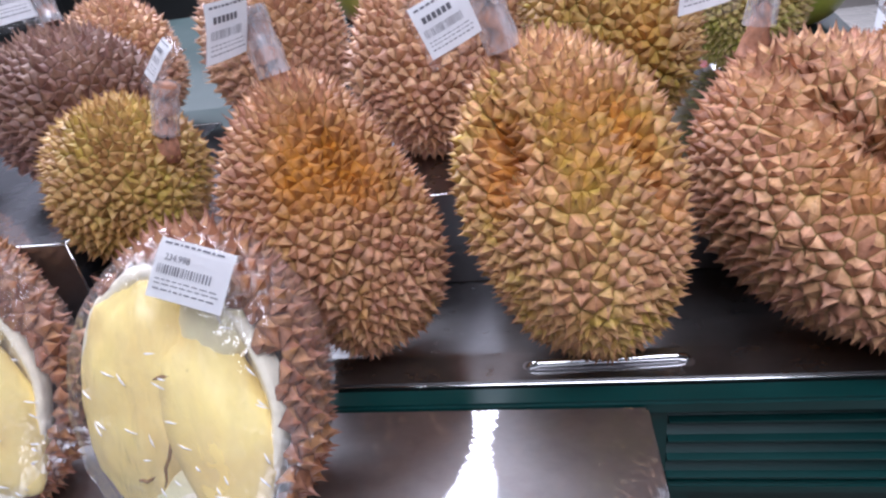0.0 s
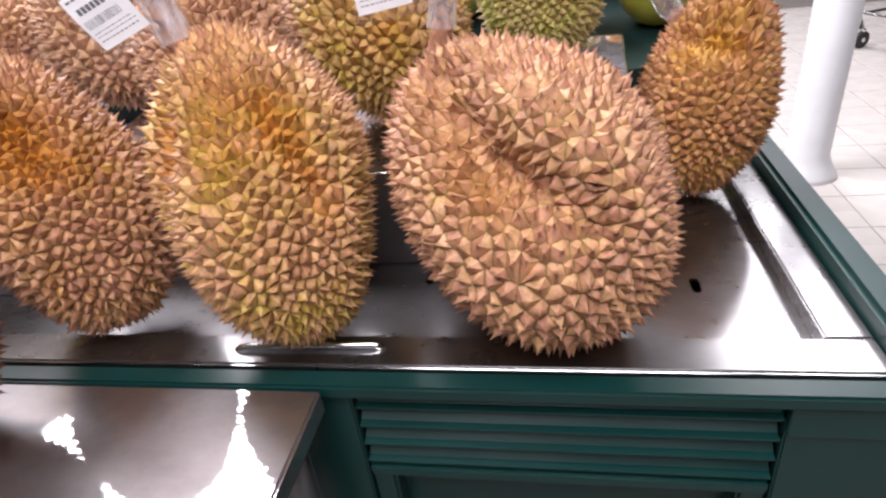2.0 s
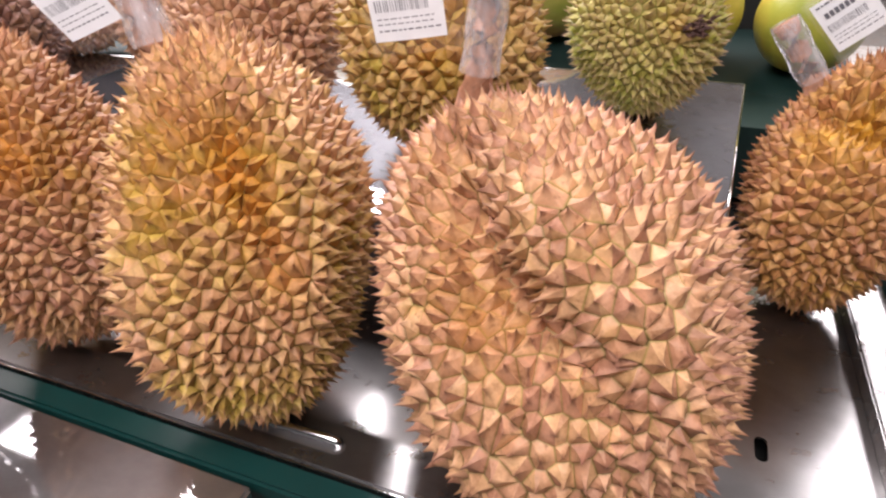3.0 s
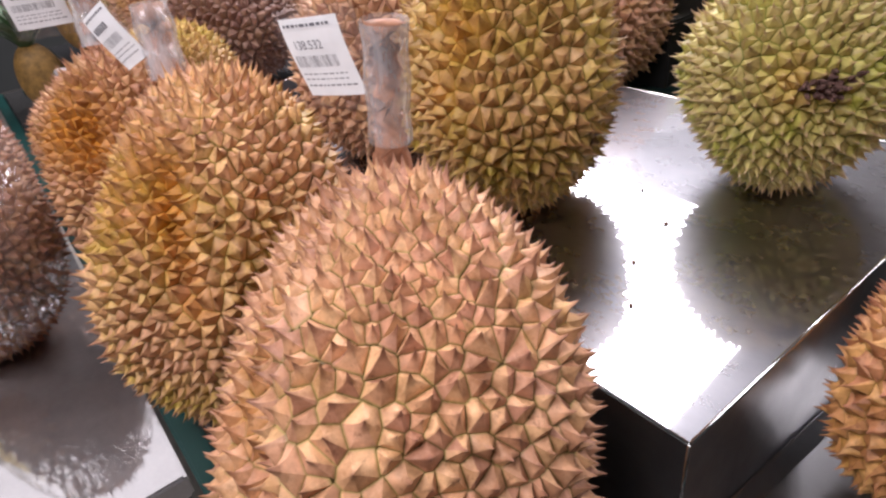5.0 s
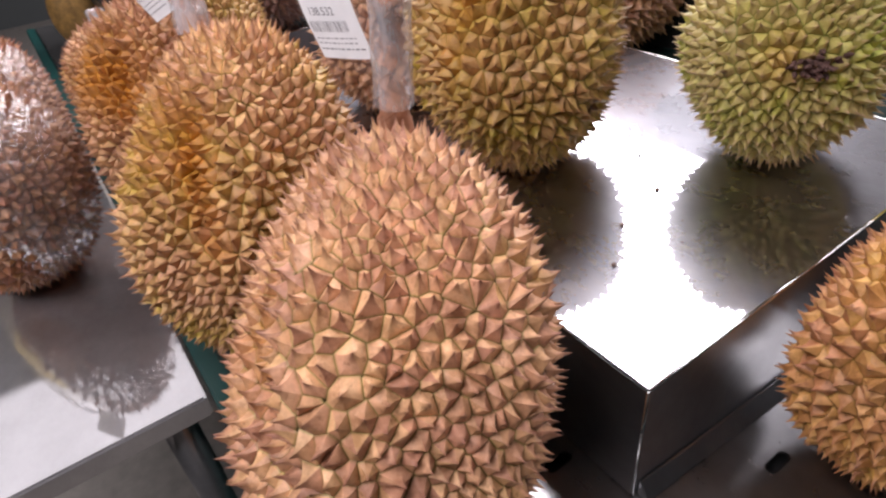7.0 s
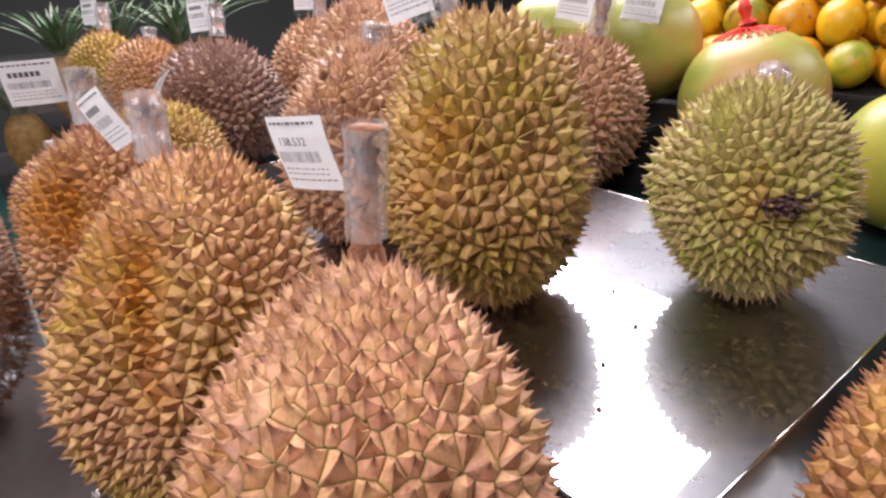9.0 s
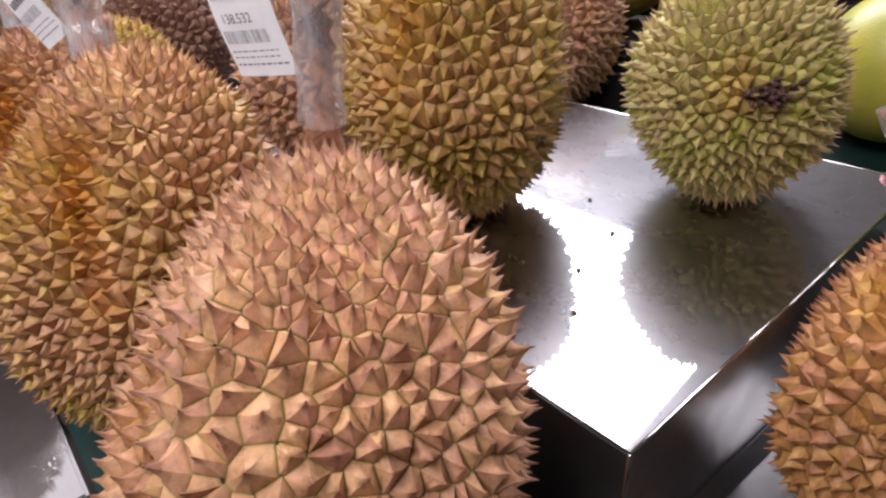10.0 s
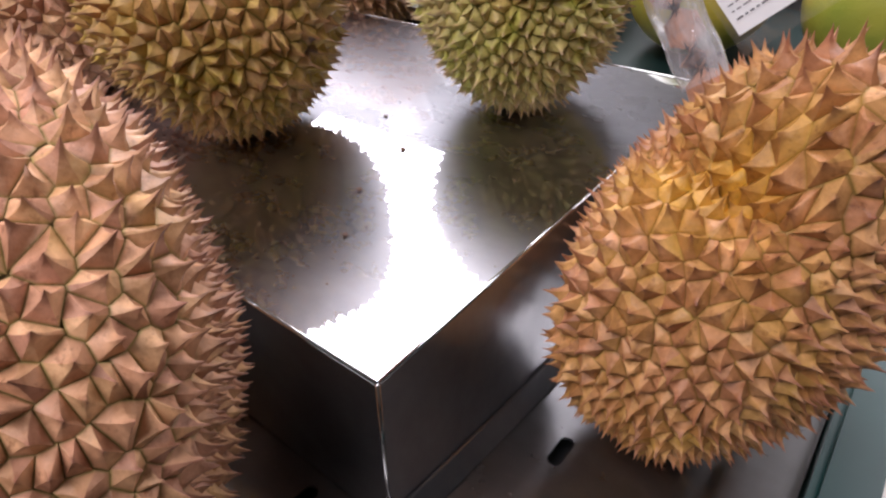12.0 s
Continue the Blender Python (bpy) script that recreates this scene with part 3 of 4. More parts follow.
def build_tray():
    c = thing("display_tray", pose(0, 0, 0), "stainless steel tray with drain slots and a raised ledge", "tray")
    slots = []
    for x, y in ((0.285, 0.695), (0.487, 0.706), (0.616, 0.672), (0.609, 0.858), (0.08, 0.695), (-0.12, 0.695), (-0.33, 0.695)):
        slots.append(stadium(x, y, 0.030, 0.0115, math.pi / 2))
    part("tray_floor", sheet_with_holes([(LEFT_END + 0.03, 0.5478), (TRAY_RIGHT, 0.5478), (TRAY_RIGHT, 1.98), (LEFT_END + 0.03, 1.98)], slots, TRAY_Z - 0.0025, TRAY_Z), M_STEEL_TRAY, c)
    # black sheet in place of the shade seen through the drain slots
    part("under_tray_shade", box_bm(LEFT_END + 0.03, 0.75, 0.55, 1.98, 0.742, 0.746), M_BLACK, c, "black sheet standing in for the shade below the tray")
    part("front_ledge", box_bm(LEFT_END + 0.03, 0.757, RIM_Y, 0.5475, TRAY_Z - 0.002, LEDGE_Z, 0.0022), M_STEEL_TRAY, c)
    part("front_fold", box_bm(LEFT_END + 0.03, 0.757, RIM_Y - 0.0016, RIM_Y - 0.0002, 0.7965, 0.7985, 0.0004, 1), M_CHROME, c)
    part("side_ledge", box_bm(TRAY_RIGHT + 0.0004, 0.757, 0.5478, 1.98, TRAY_Z - 0.002, LEDGE_Z, 0.0022), M_STEEL_TRAY, c)
    # lifting bar let into the front ledge
    bm = bmesh.new()
    pts = [(0.092, 0.519, 0.7995), (0.096, 0.519, 0.8035), (0.104, 0.5195, 0.805), (0.175, 0.522, 0.8055), (0.248, 0.525, 0.805), (0.256, 0.5255, 0.8035), (0.260, 0.526, 0.7995)]
    ring_tube(bm, pts, [0.0042] * 7, 10)
    part("lifting_bar", bm, M_CHROME, c, "polished round steel bar", True)
    bm = bmesh.new()
    loop = stadium(0.176, 0.5215, 0.180, 0.016)
    bm.faces.new([bm.verts.new((x, y, LEDGE_Z + 0.0004)) for x, y in loop])
    part("bar_recess", bm, M_STEEL_TABLE, c)


build_tray()


def build_box(x0, x1, y0, y1, top, label, rise=0.0, skew=0.0):
    c = thing("stainless_box", pose(0, 0, 0), label, "metal box", "steel boxes on the tray")
    bm = box_bm(x0, x1, y0, y1, TRAY_Z + 0.0005, top, 0.0016)
    for v in bm.verts:
        if v.co.z > top - 0.02:
            v.co.z += rise * (v.co.y - y0)
        if v.co.x > x1 - 0.02:
            v.co.x += skew * (v.co.y - y0)
    shell = part("shell", bm, M_STEEL_BOX, c)
    shell.data.materials.append(M_STEEL_SIDE)
    for f in shell.data.polygons:
        f.material_index = 0 if f.normal.z > 0.8 else 1
    far_x, far_z = x1 + skew * (y1 - y0), top + rise * (y1 - y0)
    for ends in (((x1 - 0.0008, y0 + 0.0008, TRAY_Z + 0.002), (x1 - 0.0008, y0 + 0.0008, top - 0.001)),
                 ((x1 - 0.0006, y0 + 0.002, top - 0.0006), (far_x - 0.0006, y1 - 0.002, far_z - 0.0006)),
                 ((x0 + 0.002, y0 + 0.0006, top - 0.0006), (x1 - 0.002, y0 + 0.0006, top - 0.0006)),
                 ((x0 + 0.002, y1 - 0.0006, far_z - 0.0006), (far_x - 0.002, y1 - 0.0006, far_z - 0.0006))):
        bm = bmesh.new()
        ring_tube(bm, ends, [0.0015] * 2, 8)
        part("folded_edge", bm, M_CHROME, c, smooth=True)
    bm = box_bm(x1 + 0.0004, x1 + 0.012, y0 + 0.006, y1 - 0.01, TRAY_Z + 0.0005, TRAY_Z + 0.020, 0.0012, 1)
    for v in bm.verts:
        v.co.x += skew * (v.co.y - y0) - (0.009 if v.co.z > TRAY_Z + 0.012 and v.co.x > x1 + 0.006 else 0.0)
    part("bottom_flange", bm, M_STEEL_SIDE, c)


build_box(-0.255, BOX_RIGHT, BOX_FRONT, BOX_BACK, BOX_Z, "folded stainless steel box with a sloping top, standing on the tray", BOX_RISE, BOX_SKEW)
build_box(-0.515, -0.265, 0.66, BOX_BACK, 0.868, "lower folded stainless steel box between the taller ones")
build_box(-1.60, -0.525, 0.66, BOX_BACK, 0.922, "long stainless steel box carrying more durians")


def build_table():
    c = thing("side_table", pose(0, 0, 0), "low stainless steel table standing against the case", "table")
    part("tabletop", box_bm(-1.0, 0.209, 0.02, 0.4625, 0.768, 0.797, 0.003), M_STEEL_TABLE, c)
    for x in (-0.96, 0.175):
        for y in (0.06, 0.425):
            bm = bmesh.new()
            ring_tube(bm, [(x, y, 0.0), (x, y, 0.766)], [0.019] * 2, 14)
            part("leg", bm, M_STEEL_TABLE, c, smooth=True)
    part("brace", box_bm(-0.96, 0.175, 0.415, 0.435, 0.60, 0.625, 0.002), M_STEEL_TABLE, c)


build_table()

# ---- durians standing on the tray ----
FACE = (0.45, -0.80, 0.30)
A_TOP, A_WAY = (-0.128, 0.579, 1.116), (-0.20, 0.12, 1)
durian((-0.107, 0.578, 0.961), -0.106, 0.004, 0.109, 0.167, M_HUSK_ORANGE, "large tan durian with orange flush, leaning on the tray", 3, 1400, 0.0124, 5, 0.055, 0.6, -0.045, 20, sharp=0.22,
       stem_at=A_TOP, stem_way=A_WAY, tag=[((-0.146, 0.540, 1.181), (0.25, 0.96, 0.0), (0.15, 0.0, 0.99), 0.057, 0.052, "")],
       dents=[((-0.076, 0.524, 1.082), -0.07, 0.022), ((-0.060, 0.515, 1.055), -0.08, 0.022), ((-0.125, 0.505, 1.08), 0.04, 0.03)],
       flush=[((-0.076, 0.524, 1.082), 0.026, 0.72), ((-0.054, 0.525, 1.054), 0.026, 0.72), ((-0.094, 0.494, 1.063), 0.026, 0.6), ((-0.109, 0.484, 1.051), 0.020, 0.5), ((-0.044, 0.521, 1.028), 0.02, 0.6)],
       bulges=(-0.022, -0.034, 0.055, -0.060, 0.015, -0.028, -0.002, 0.033, -0.039, 0.054, -0.088, 0.018))
B_TOP, B_WAY = (0.096, 0.594, 1.112), (-0.28, 0.10, 1)
durian((0.151, 0.578, 0.966), -0.247, 0.308, 0.113, 0.174, M_HUSK_GOLD, "large golden tan durian with a split orange seam on the tray", 5, 1400, 0.0120, 5, 0.06, 2.2, 0.015, 0, sharp=0.22,
       stem_at=B_TOP, stem_way=B_WAY, tag=[((0.044, 0.572, 1.160), (0.90, 0.25, 0.36), (-0.25, -0.20, 0.95), 0.052, 0.054, "")],
       dents=[((0.074, 0.552, 1.085), -0.24, 0.016), ((0.077, 0.533, 1.064), -0.25, 0.016), ((0.082, 0.519, 1.047), -0.23, 0.016), ((0.068, 0.519, 1.015), -0.10, 0.016), ((0.061, 0.517, 0.987), -0.06, 0.018), ((0.197, 0.545, 1.091), -0.08, 0.016), ((0.210, 0.529, 1.068), -0.10, 0.016), ((0.224, 0.523, 1.048), -0.12, 0.016), ((0.237, 0.516, 1.016), -0.11, 0.016), ((0.244, 0.515, 0.995), -0.08, 0.016)],
       flush=[((0.074, 0.552, 1.085), 0.016, 1.0), ((0.077, 0.533, 1.064), 0.018, 1.0), ((0.080, 0.519, 1.040), 0.018, 1.0), ((0.066, 0.519, 1.010), 0.018, 0.9), ((0.197, 0.545, 1.091), 0.013, 0.7), ((0.210, 0.529, 1.068), 0.014, 0.8), ((0.224, 0.523, 1.048), 0.014, 0.85), ((0.237, 0.516, 1.016), 0.012, 0.8), ((0.151, 0.531, 1.095), 0.026, 0.4), ((0.158, 0.498, 1.060), 0.03, 0.35), ((0.250, 0.515, 0.978), 0.012, 0.6)],
       bulges=(0.0, -0.056, 0.058, -0.038, -0.046, 0.010, -0.042, 0.059, 0.008, 0.047, -0.033, 0.067))
C_TOP, C_WAY = (0.338, 0.666, 1.082), (0.12, 0.04, 1)
durian((0.437, 0.600, 0.959), -0.96, 0.47, 0.142, 0.183, M_HUSK_TAN, "large pale tan durian with a deep groove on the tray", 8, 1420, 0.0106, 5, 0.05, 0.3, -0.173, 64, sharp=0.25,
       stem_at=C_TOP, stem_way=C_WAY, stem_radius=0.0132, stem_length=0.100,
       tag=[((0.286, 0.655, 1.155), (0.94, 0.32, 0.10), (0.12, 0.0, 0.98), 0.056, 0.058, "138.532")],
       dents=[((0.346, 0.605, 1.087), -0.16, 0.016), ((0.361, 0.555, 1.067), -0.22, 0.016), ((0.384, 0.522, 1.045), -0.24, 0.017), ((0.407, 0.500, 1.029), -0.23, 0.017), ((0.438, 0.484, 1.013), -0.19, 0.017), ((0.459, 0.475, 0.993), -0.12, 0.017), ((0.482, 0.476, 0.976), -0.06, 0.018),
              ((0.424, 0.536, 1.059), 0.09, 0.035), ((0.470, 0.505, 1.028), 0.06, 0.03)],
       flush=[((0.375, 0.502, 1.011), 0.025, 0.40), ((0.396, 0.481, 0.994), 0.02, 0.35), ((0.350, 0.541, 1.044), 0.02, 0.40), ((0.330, 0.589, 1.067), 0.02, 0.3)],
       bulges=(-0.096, -0.124, -0.118, 0.001, -0.307, -0.122, -0.050, 0.055, 0.041, 0.134, -0.024, -0.095))
D_TOP, D_WAY = (0.630, 0.966, 1.024), (-0.75, 0.10, 1)
durian((0.667, 0.931, 0.927), 0.107, 0.26, 0.095, 0.146, M_HUSK_AMBER, "amber brown durian on the tray beside the steel box", 11, 980, 0.0102, 5, 0.05, 1.2, -0.019, 10, sharp=0.22,
       stem_at=D_TOP, stem_way=D_WAY, stem_radius=0.0135, stem_length=0.085, tag=[((0.633, 0.960, 1.106), (0.72, 0.0, 0.68), (-0.70, 0.10, 0.70), 0.050, 0.056, "")],
       dents=[((0.628, 0.904, 1.038), -0.20, 0.018), ((0.660, 0.889, 1.035), -0.22, 0.018), ((0.683, 0.877, 1.021), -0.16, 0.018), ((0.700, 0.865, 1.004), -0.08, 0.018), ((0.645, 0.850, 0.975), 0.12, 0.035), ((0.700, 0.914, 1.055), 0.14, 0.030), ((0.725, 0.900, 1.030), 0.10, 0.030)],
       flush=[((0.649, 0.886, 1.028), 0.018, 1.0), ((0.671, 0.881, 1.025), 0.018, 0.9), ((0.634, 0.881, 1.017), 0.016, 0.7), ((0.64, 0.85, 0.87), 0.025, 0.3)],
       bulges=(-0.056, -0.047, 0.082, -0.046, -0.049, -0.002, -0.065, 0.014, -0.007, -0.008, -0.010, 0.007))
E_TOP, E_WAY = (-0.352, 0.702, 1.036), (0.38, 0.0, 1)
durian((-0.440, 0.728, 0.982), 0.35, -0.50, 0.108, 0.122, M_HUSK_OLIVE, "olive brown round durian with its stalk turned to the front", 14, 900, 0.0115, 5, 0.05, 0.0, -0.05, 0, sharp=0.22,
       stem_at=E_TOP, stem_way=E_WAY, tag=[label_by(E_TOP, E_WAY, (-0.3, -0.55, 0.75), 0.098, 0.022, 0.036, 0.050)],
       flush=[((-0.42, 0.64, 0.92), 0.025, 0.5)])

# ---- durians on the steel boxes ----
F_TOP, F_WAY = (0.152, 0.905, 1.212), (-0.40, 0.05, 1)
durian((0.217, 0.889, 1.088), -0.419, 0.317, 0.114, 0.158, M_HUSK_OLIVE, "olive gold durian leaning on the steel box", 17, 1050, 0.0118, 5, 0.05, 0.8, -0.038, 0, sharp=0.22,
       stem_at=F_TOP, stem_way=F_WAY, tag=[label_by(F_TOP, F_WAY, FACE, 0.06, 0.04)],
       flush=[((0.273, 0.793, 1.134), 0.018, 0.4), ((0.245, 0.795, 1.15), 0.022, 0.6), ((0.255, 0.775, 1.08), 0.02, 0.6)],
       bulges=(0.012, -0.023, 0.009, -0.024, -0.015, 0.039, 0.012, 0.033, -0.020, 0.004, -0.004, -0.007))
G_HEART = (0.432, 1.038, 1.062)
G = durian(G_HEART, 0.111, -0.064, 0.096, 0.107, M_HUSK_GREEN, "round green durian with sharp thorns on the steel box", 20, 1000, 0.0128, 5, 0.03, 0.0, 0.042, 0, sharp=0.20, stem_length=0.02, stem_at=(0.41, 1.10, 1.150), stem_way=(-0.2, 0.6, 1),
           flush=[((0.476, 0.955, 1.098), 0.012, 0.45), ((0.476, 0.951, 1.074), 0.012, 0.35)],
           bulges=(0.004, 0.039, -0.010, -0.005, -0.003, 0.006, -0.099, 0.021, 0.040, -0.028, 0.002, -0.045))

MORE = [
    ((0.020, 1.262, 1.042), 0.30, 0.10, 0.117, 0.131, M_HUSK_PALE, "russet tan durian with thin thorns on the steel box", 23, 1),
    ((-0.600, 0.895, 1.047), -0.05, 0.17, 0.135, 0.128, M_HUSK_DARK, "dark brown durian with long thorns on the steel box", 26, 1),
    ((-0.030, 0.880, 1.062), 0.10, 0.25, 0.107, 0.140, M_HUSK_PALE, "pale tan durian with long thorns on the steel box", 29, 0),
    ((-0.330, 1.090, 1.080), -0.10, 0.15, 0.128, 0.158, M_HUSK_PALE, "brown durian with dry thorns on the steel box", 32, 1),
    ((-0.929, 0.850, 1.045), 0.01, 0.14, 0.100, 0.125, M_HUSK_ORANGE, "orange tan durian on the long steel box", 35, 0),
    ((-1.150, 0.800, 1.050), 0.01, 0.14, 0.100, 0.130, M_HUSK_OLIVE, "olive durian at the end of the steel box", 38, 1),
    ((-0.700, 1.180, 1.055), 0.10, 0.10, 0.120, 0.135, M_HUSK_PALE, "brown durian behind the others on the steel box", 44, 1),
    ((-0.640, 0.575, 0.890), -0.20, 0.10, 0.095, 0.112, M_HUSK_ORANGE, "pinkish tan durian standing low on the tray", 41, 0),
]
for c, lx, ly, a, b, husk, text, seed, stalk in MORE:
    way = (lx - 0.15, ly, 1)
    top = Vector(c) + Vector((lx, ly, 1)).normalized() * (b - 0.012)
    durian(c, lx, ly, a, b, husk, text, seed, 800, 0.0132, 5, 0.05, seed * 0.4, -0.06, seed * 11, 0.17, 0.2, stem_length=0.075 if stalk else 0.03,
           stem_at=tuple(top), stem_way=way, tag=[label_by(top, way, FACE, 0.06, 0.042)] if stalk else None)


# ---- cut durians in cling wrap on the side table ----
def ball(bm, centre, radii, rng, rough=0.04, rows=14, cols=20):
    m = Matrix.LocRotScale(centre, None, radii)
    made = bmesh.ops.create_uvsphere(bm, u_segments=cols, v_segments=rows, radius=1.0)
    shift = Vector((rng.random() * 9, rng.random() * 9, rng.random() * 9))
    for v in made["verts"]:
        v.co = m @ (v.co * (1 + rough * noise.noise(v.co * 1.6 + shift) + rough * 0.4 * noise.noise(v.co * 5 + shift)))


def cut_durian(centre, lean, face, a, b, label, seed, text):
    """Half a fruit: thorny shell behind, pale pith, pods of flesh in the opening, a film round it all."""
    u = Vector(lean).normalized()
    f = Vector(face)
    f = (f - u * f.dot(u)).normalized()
    r = u.cross(f * -1).normalized() * -1
    m = Matrix(((r.x, -f.x, u.x, centre[0]), (r.y, -f.y, u.y, centre[1]), (r.z, -f.z, u.z, centre[2]), (0, 0, 0, 1)))
    if m.to_3x3().determinant() < 0:
        r = -r
        m = Matrix(((r.x, -f.x, u.x, centre[0]), (r.y, -f.y, u.y, centre[1]), (r.z, -f.z, u.z, centre[2]), (0, 0, 0, 1)))
    inv = m.inverted()
    rng = random.Random(seed)
    ob = thing("cut_durian", m, label, "cut durian", "cut durians on the table")
    thorn = 0.0100
    ba, bb = a - 0.6 * thorn, b - 0.6 * thorn
    plane = -0.40 * ba
    shape = (ba, bb, 5, 0.03, 0.4, -0.04, seed * 0.7, ())
    me = husk_mesh("husk", shape, 900, thorn, 0.16, 0.1, lambda p, d: p[1] > plane + 0.002, seed)
    me.materials.append(M_HUSK_RED)
    hk = new("husk", me)
    hk.parent = ob
    tagged(hk, "russet thorny husk", kind="stuff")
    # pith: a thick rim that falls into a shallow bowl
    k = math.sqrt(1 - 0.40 ** 2)
    bm = bmesh.new()
    rings = []
    n = 48
    for w, y in ((0.985, plane + 0.016), (0.985, plane + 0.001), (0.955, plane - 0.003), (0.90, plane - 0.001), (0.84, plane + 0.010), (0.55, plane + 0.030), (0.05, plane + 0.034)):
        ring = []
        for i in range(n):
            t = math.tau * i / n
            wob = 1 + 0.012 * math.sin(5 * t + seed) + 0.008 * math.sin(11 * t)
            ring.append(bm.verts.new((w * wob * k * ba * math.cos(t), y, w * wob * k * bb * math.sin(t))))
        rings.append(ring)
    for p, q in zip(rings, rings[1:]):
        for i in range(n):
            bm.faces.new((p[i], p[(i + 1) % n], q[(i + 1) % n], q[i]))
    bm.faces.new(rings[-1])
    bmesh.ops.recalc_face_normals(bm, faces=bm.faces[:])
    part("pith", bm, M_PITH, ob, "cream white pith", True)
    # pointed tongue of pith at the lower end
    bm = bmesh.new()
    ball(bm, (0.0, plane + 0.006, -0.70 * bb), (0.46 * ba, 0.016, 0.26 * bb), rng, 0.06)
    part("pith_tongue", bm, M_PITH, ob, "cream white pith", True)
    pods = [((-0.35 * ba, plane + 0.004, 0.06 * bb), (0.50 * ba, 0.026, 0.76 * bb), M_FLESH, 7), ((0.37 * ba, plane + 0.003, -0.10 * bb), (0.44 * ba, 0.029, 0.66 * bb), M_FLESH, -11),
            ((0.36 * ba, plane + 0.010, 0.56 * bb), (0.30 * ba, 0.018, 0.26 * bb), M_FLESH_PALE, 10), ((-0.10 * ba, plane + 0.012, -0.52 * bb), (0.42 * ba, 0.018, 0.36 * bb), M_FLESH_PALE, 0)]
    for c, rad, material, tip_over in pods:
        bm = bmesh.new()
        ball(bm, (0, 0, 0), rad, rng, 0.13, 26, 36)
        bmesh.ops.transform(bm, matrix=Matrix.Translation(c) @ Matrix.Rotation(radians(tip_over), 4, "Y"), verts=bm.verts[:])
        part("flesh_pod", bm, material, ob, "soft yellow durian flesh", True)
    # brown cracks and bruises on the flesh
    for cx, cz, dx, dz in ((0.02, -0.20, 0.010, 0.034), (0.10, 0.30, 0.026, 0.008), (-0.25, -0.42, 0.012, 0.006), (0.40, -0.46, 0.006, 0.016)):
        bm = bmesh.new()
        pts, rad = [], []
        for i in range(7):
            t = i / 6 - 0.5
            pts.append((cx * ba + dx * 2 * t + rng.uniform(-0.0015, 0.0015), plane - 0.019 - 0.004 * (1 - 4 * t * t) + 0.02 * abs(cz), cz * bb + dz * 2 * t + rng.uniform(-0.0015, 0.0015)))
            rad.append(0.0004 + 0.0011 * (1 - 4 * t * t))
        ring_tube(bm, pts, rad, 8)
        part("flesh_crack", bm, M_SEAM, ob, "brown crack in the flesh", True)
    # film
    bm = bmesh.new()
    bmesh.ops.create_uvsphere(bm, u_segments=64, v_segments=48, radius=1.0)
    for v in bm.verts:
        d = v.co.copy()
        q = Vector((d.x * a * 0.99, d.y * a * 0.99, d.z * b * 0.99))
        lim = plane - 0.021
        if q.y < lim:
            q.y = lim + 0.12 * (q.y - lim)
        q += d * (0.0022 * noise.noise(d * 7 + Vector((seed, 0, 0))) + 0.0022 * abs(noise.noise(Vector((d.x * 22, d.y * 22, d.z * 6)))))
        v.co = q
    part("cling_wrap", bm, M_WRAP, ob, "clear shiny cling wrap", True).visible_shadow = False
    # glints on gathered folds of the film, put in as thin white glossy tubes
    for i in range(34):
        bm = bmesh.new()
        if i < 20:
            px, pz, py = rng.uniform(-0.62, 0.66) * ba, rng.uniform(-0.55, 0.50) * bb, plane - 0.0245
        else:
            t = rng.uniform(-1.3, 1.9)
            px, pz, py = 0.86 * ba * math.cos(t), 0.86 * bb * math.sin(t), plane - 0.012
        turn, half = rng.choice((-0.5, -0.3, 0.1, 2.2)) + rng.uniform(-0.3, 0.3), rng.uniform(0.002, 0.0065)
        ring_tube(bm, [(px + half * q * math.cos(turn), py - 0.0006 * (1 - q * q), pz + half * q * math.sin(turn)) for q in (-1, -0.4, 0.3, 1)], [0.0002, 0.0007, 0.0006, 0.0002], 6)
        part("film_glint", bm, M_GLINT, ob, "white painted glint on a fold of the cling wrap", True)
    c = m @ Vector((0.45 * ba, plane - 0.024, 0.92 * bb))
    up = (u * 0.97 + r * 0.22)
    price_label(ob, inv, tuple(c), tuple((r - u * 0.16)), tuple(u - f * 0.75), 0.058, 0.040, text, seed, 0.001)
    return ob


cut_durian((-0.166, 0.360, 0.927), (0.12, 0.26, 1), (-0.08, -0.86, 0.48), 0.104, 0.141, "cut half durian showing yellow flesh in cling wrap", 51, "234.998")
cut_durian((-0.412, 0.370, 0.930), (0.10, 0.26, 1), (0.30, -0.82, 0.48), 0.096, 0.141, "cut half durian with pale flesh in cling wrap", 57, "")


# ---- fruit behind the steel box ----
def build_bin():
    c = thing("fruit_bin", pose(0, 0, 0), "sloping dark green bed behind the box, filled with citrus", "fruit bin")
    bm = bmesh.new()
    prof = [(1.175, 0.79), (1.175, 0.905), (1.325, 0.912), (2.02, 1.04), (2.02, 0.79)]
    rows = [[bm.verts.new((x, y, z)) for y, z in prof] for x in (-1.60, 0.752)]
    for i in range(5):
        bm.faces.new((rows[0][i], rows[0][(i + 1) % 5], rows[1][(i + 1) % 5], rows[1][i]))
    bm.faces.new(rows[0][::-1])
    bm.faces.new(rows[1])
    bmesh.ops.recalc_face_normals(bm, faces=bm.faces[:])
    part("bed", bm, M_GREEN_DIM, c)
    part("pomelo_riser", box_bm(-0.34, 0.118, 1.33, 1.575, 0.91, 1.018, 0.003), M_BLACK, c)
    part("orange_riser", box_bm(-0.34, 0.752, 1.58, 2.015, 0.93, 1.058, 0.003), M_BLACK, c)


build_bin()


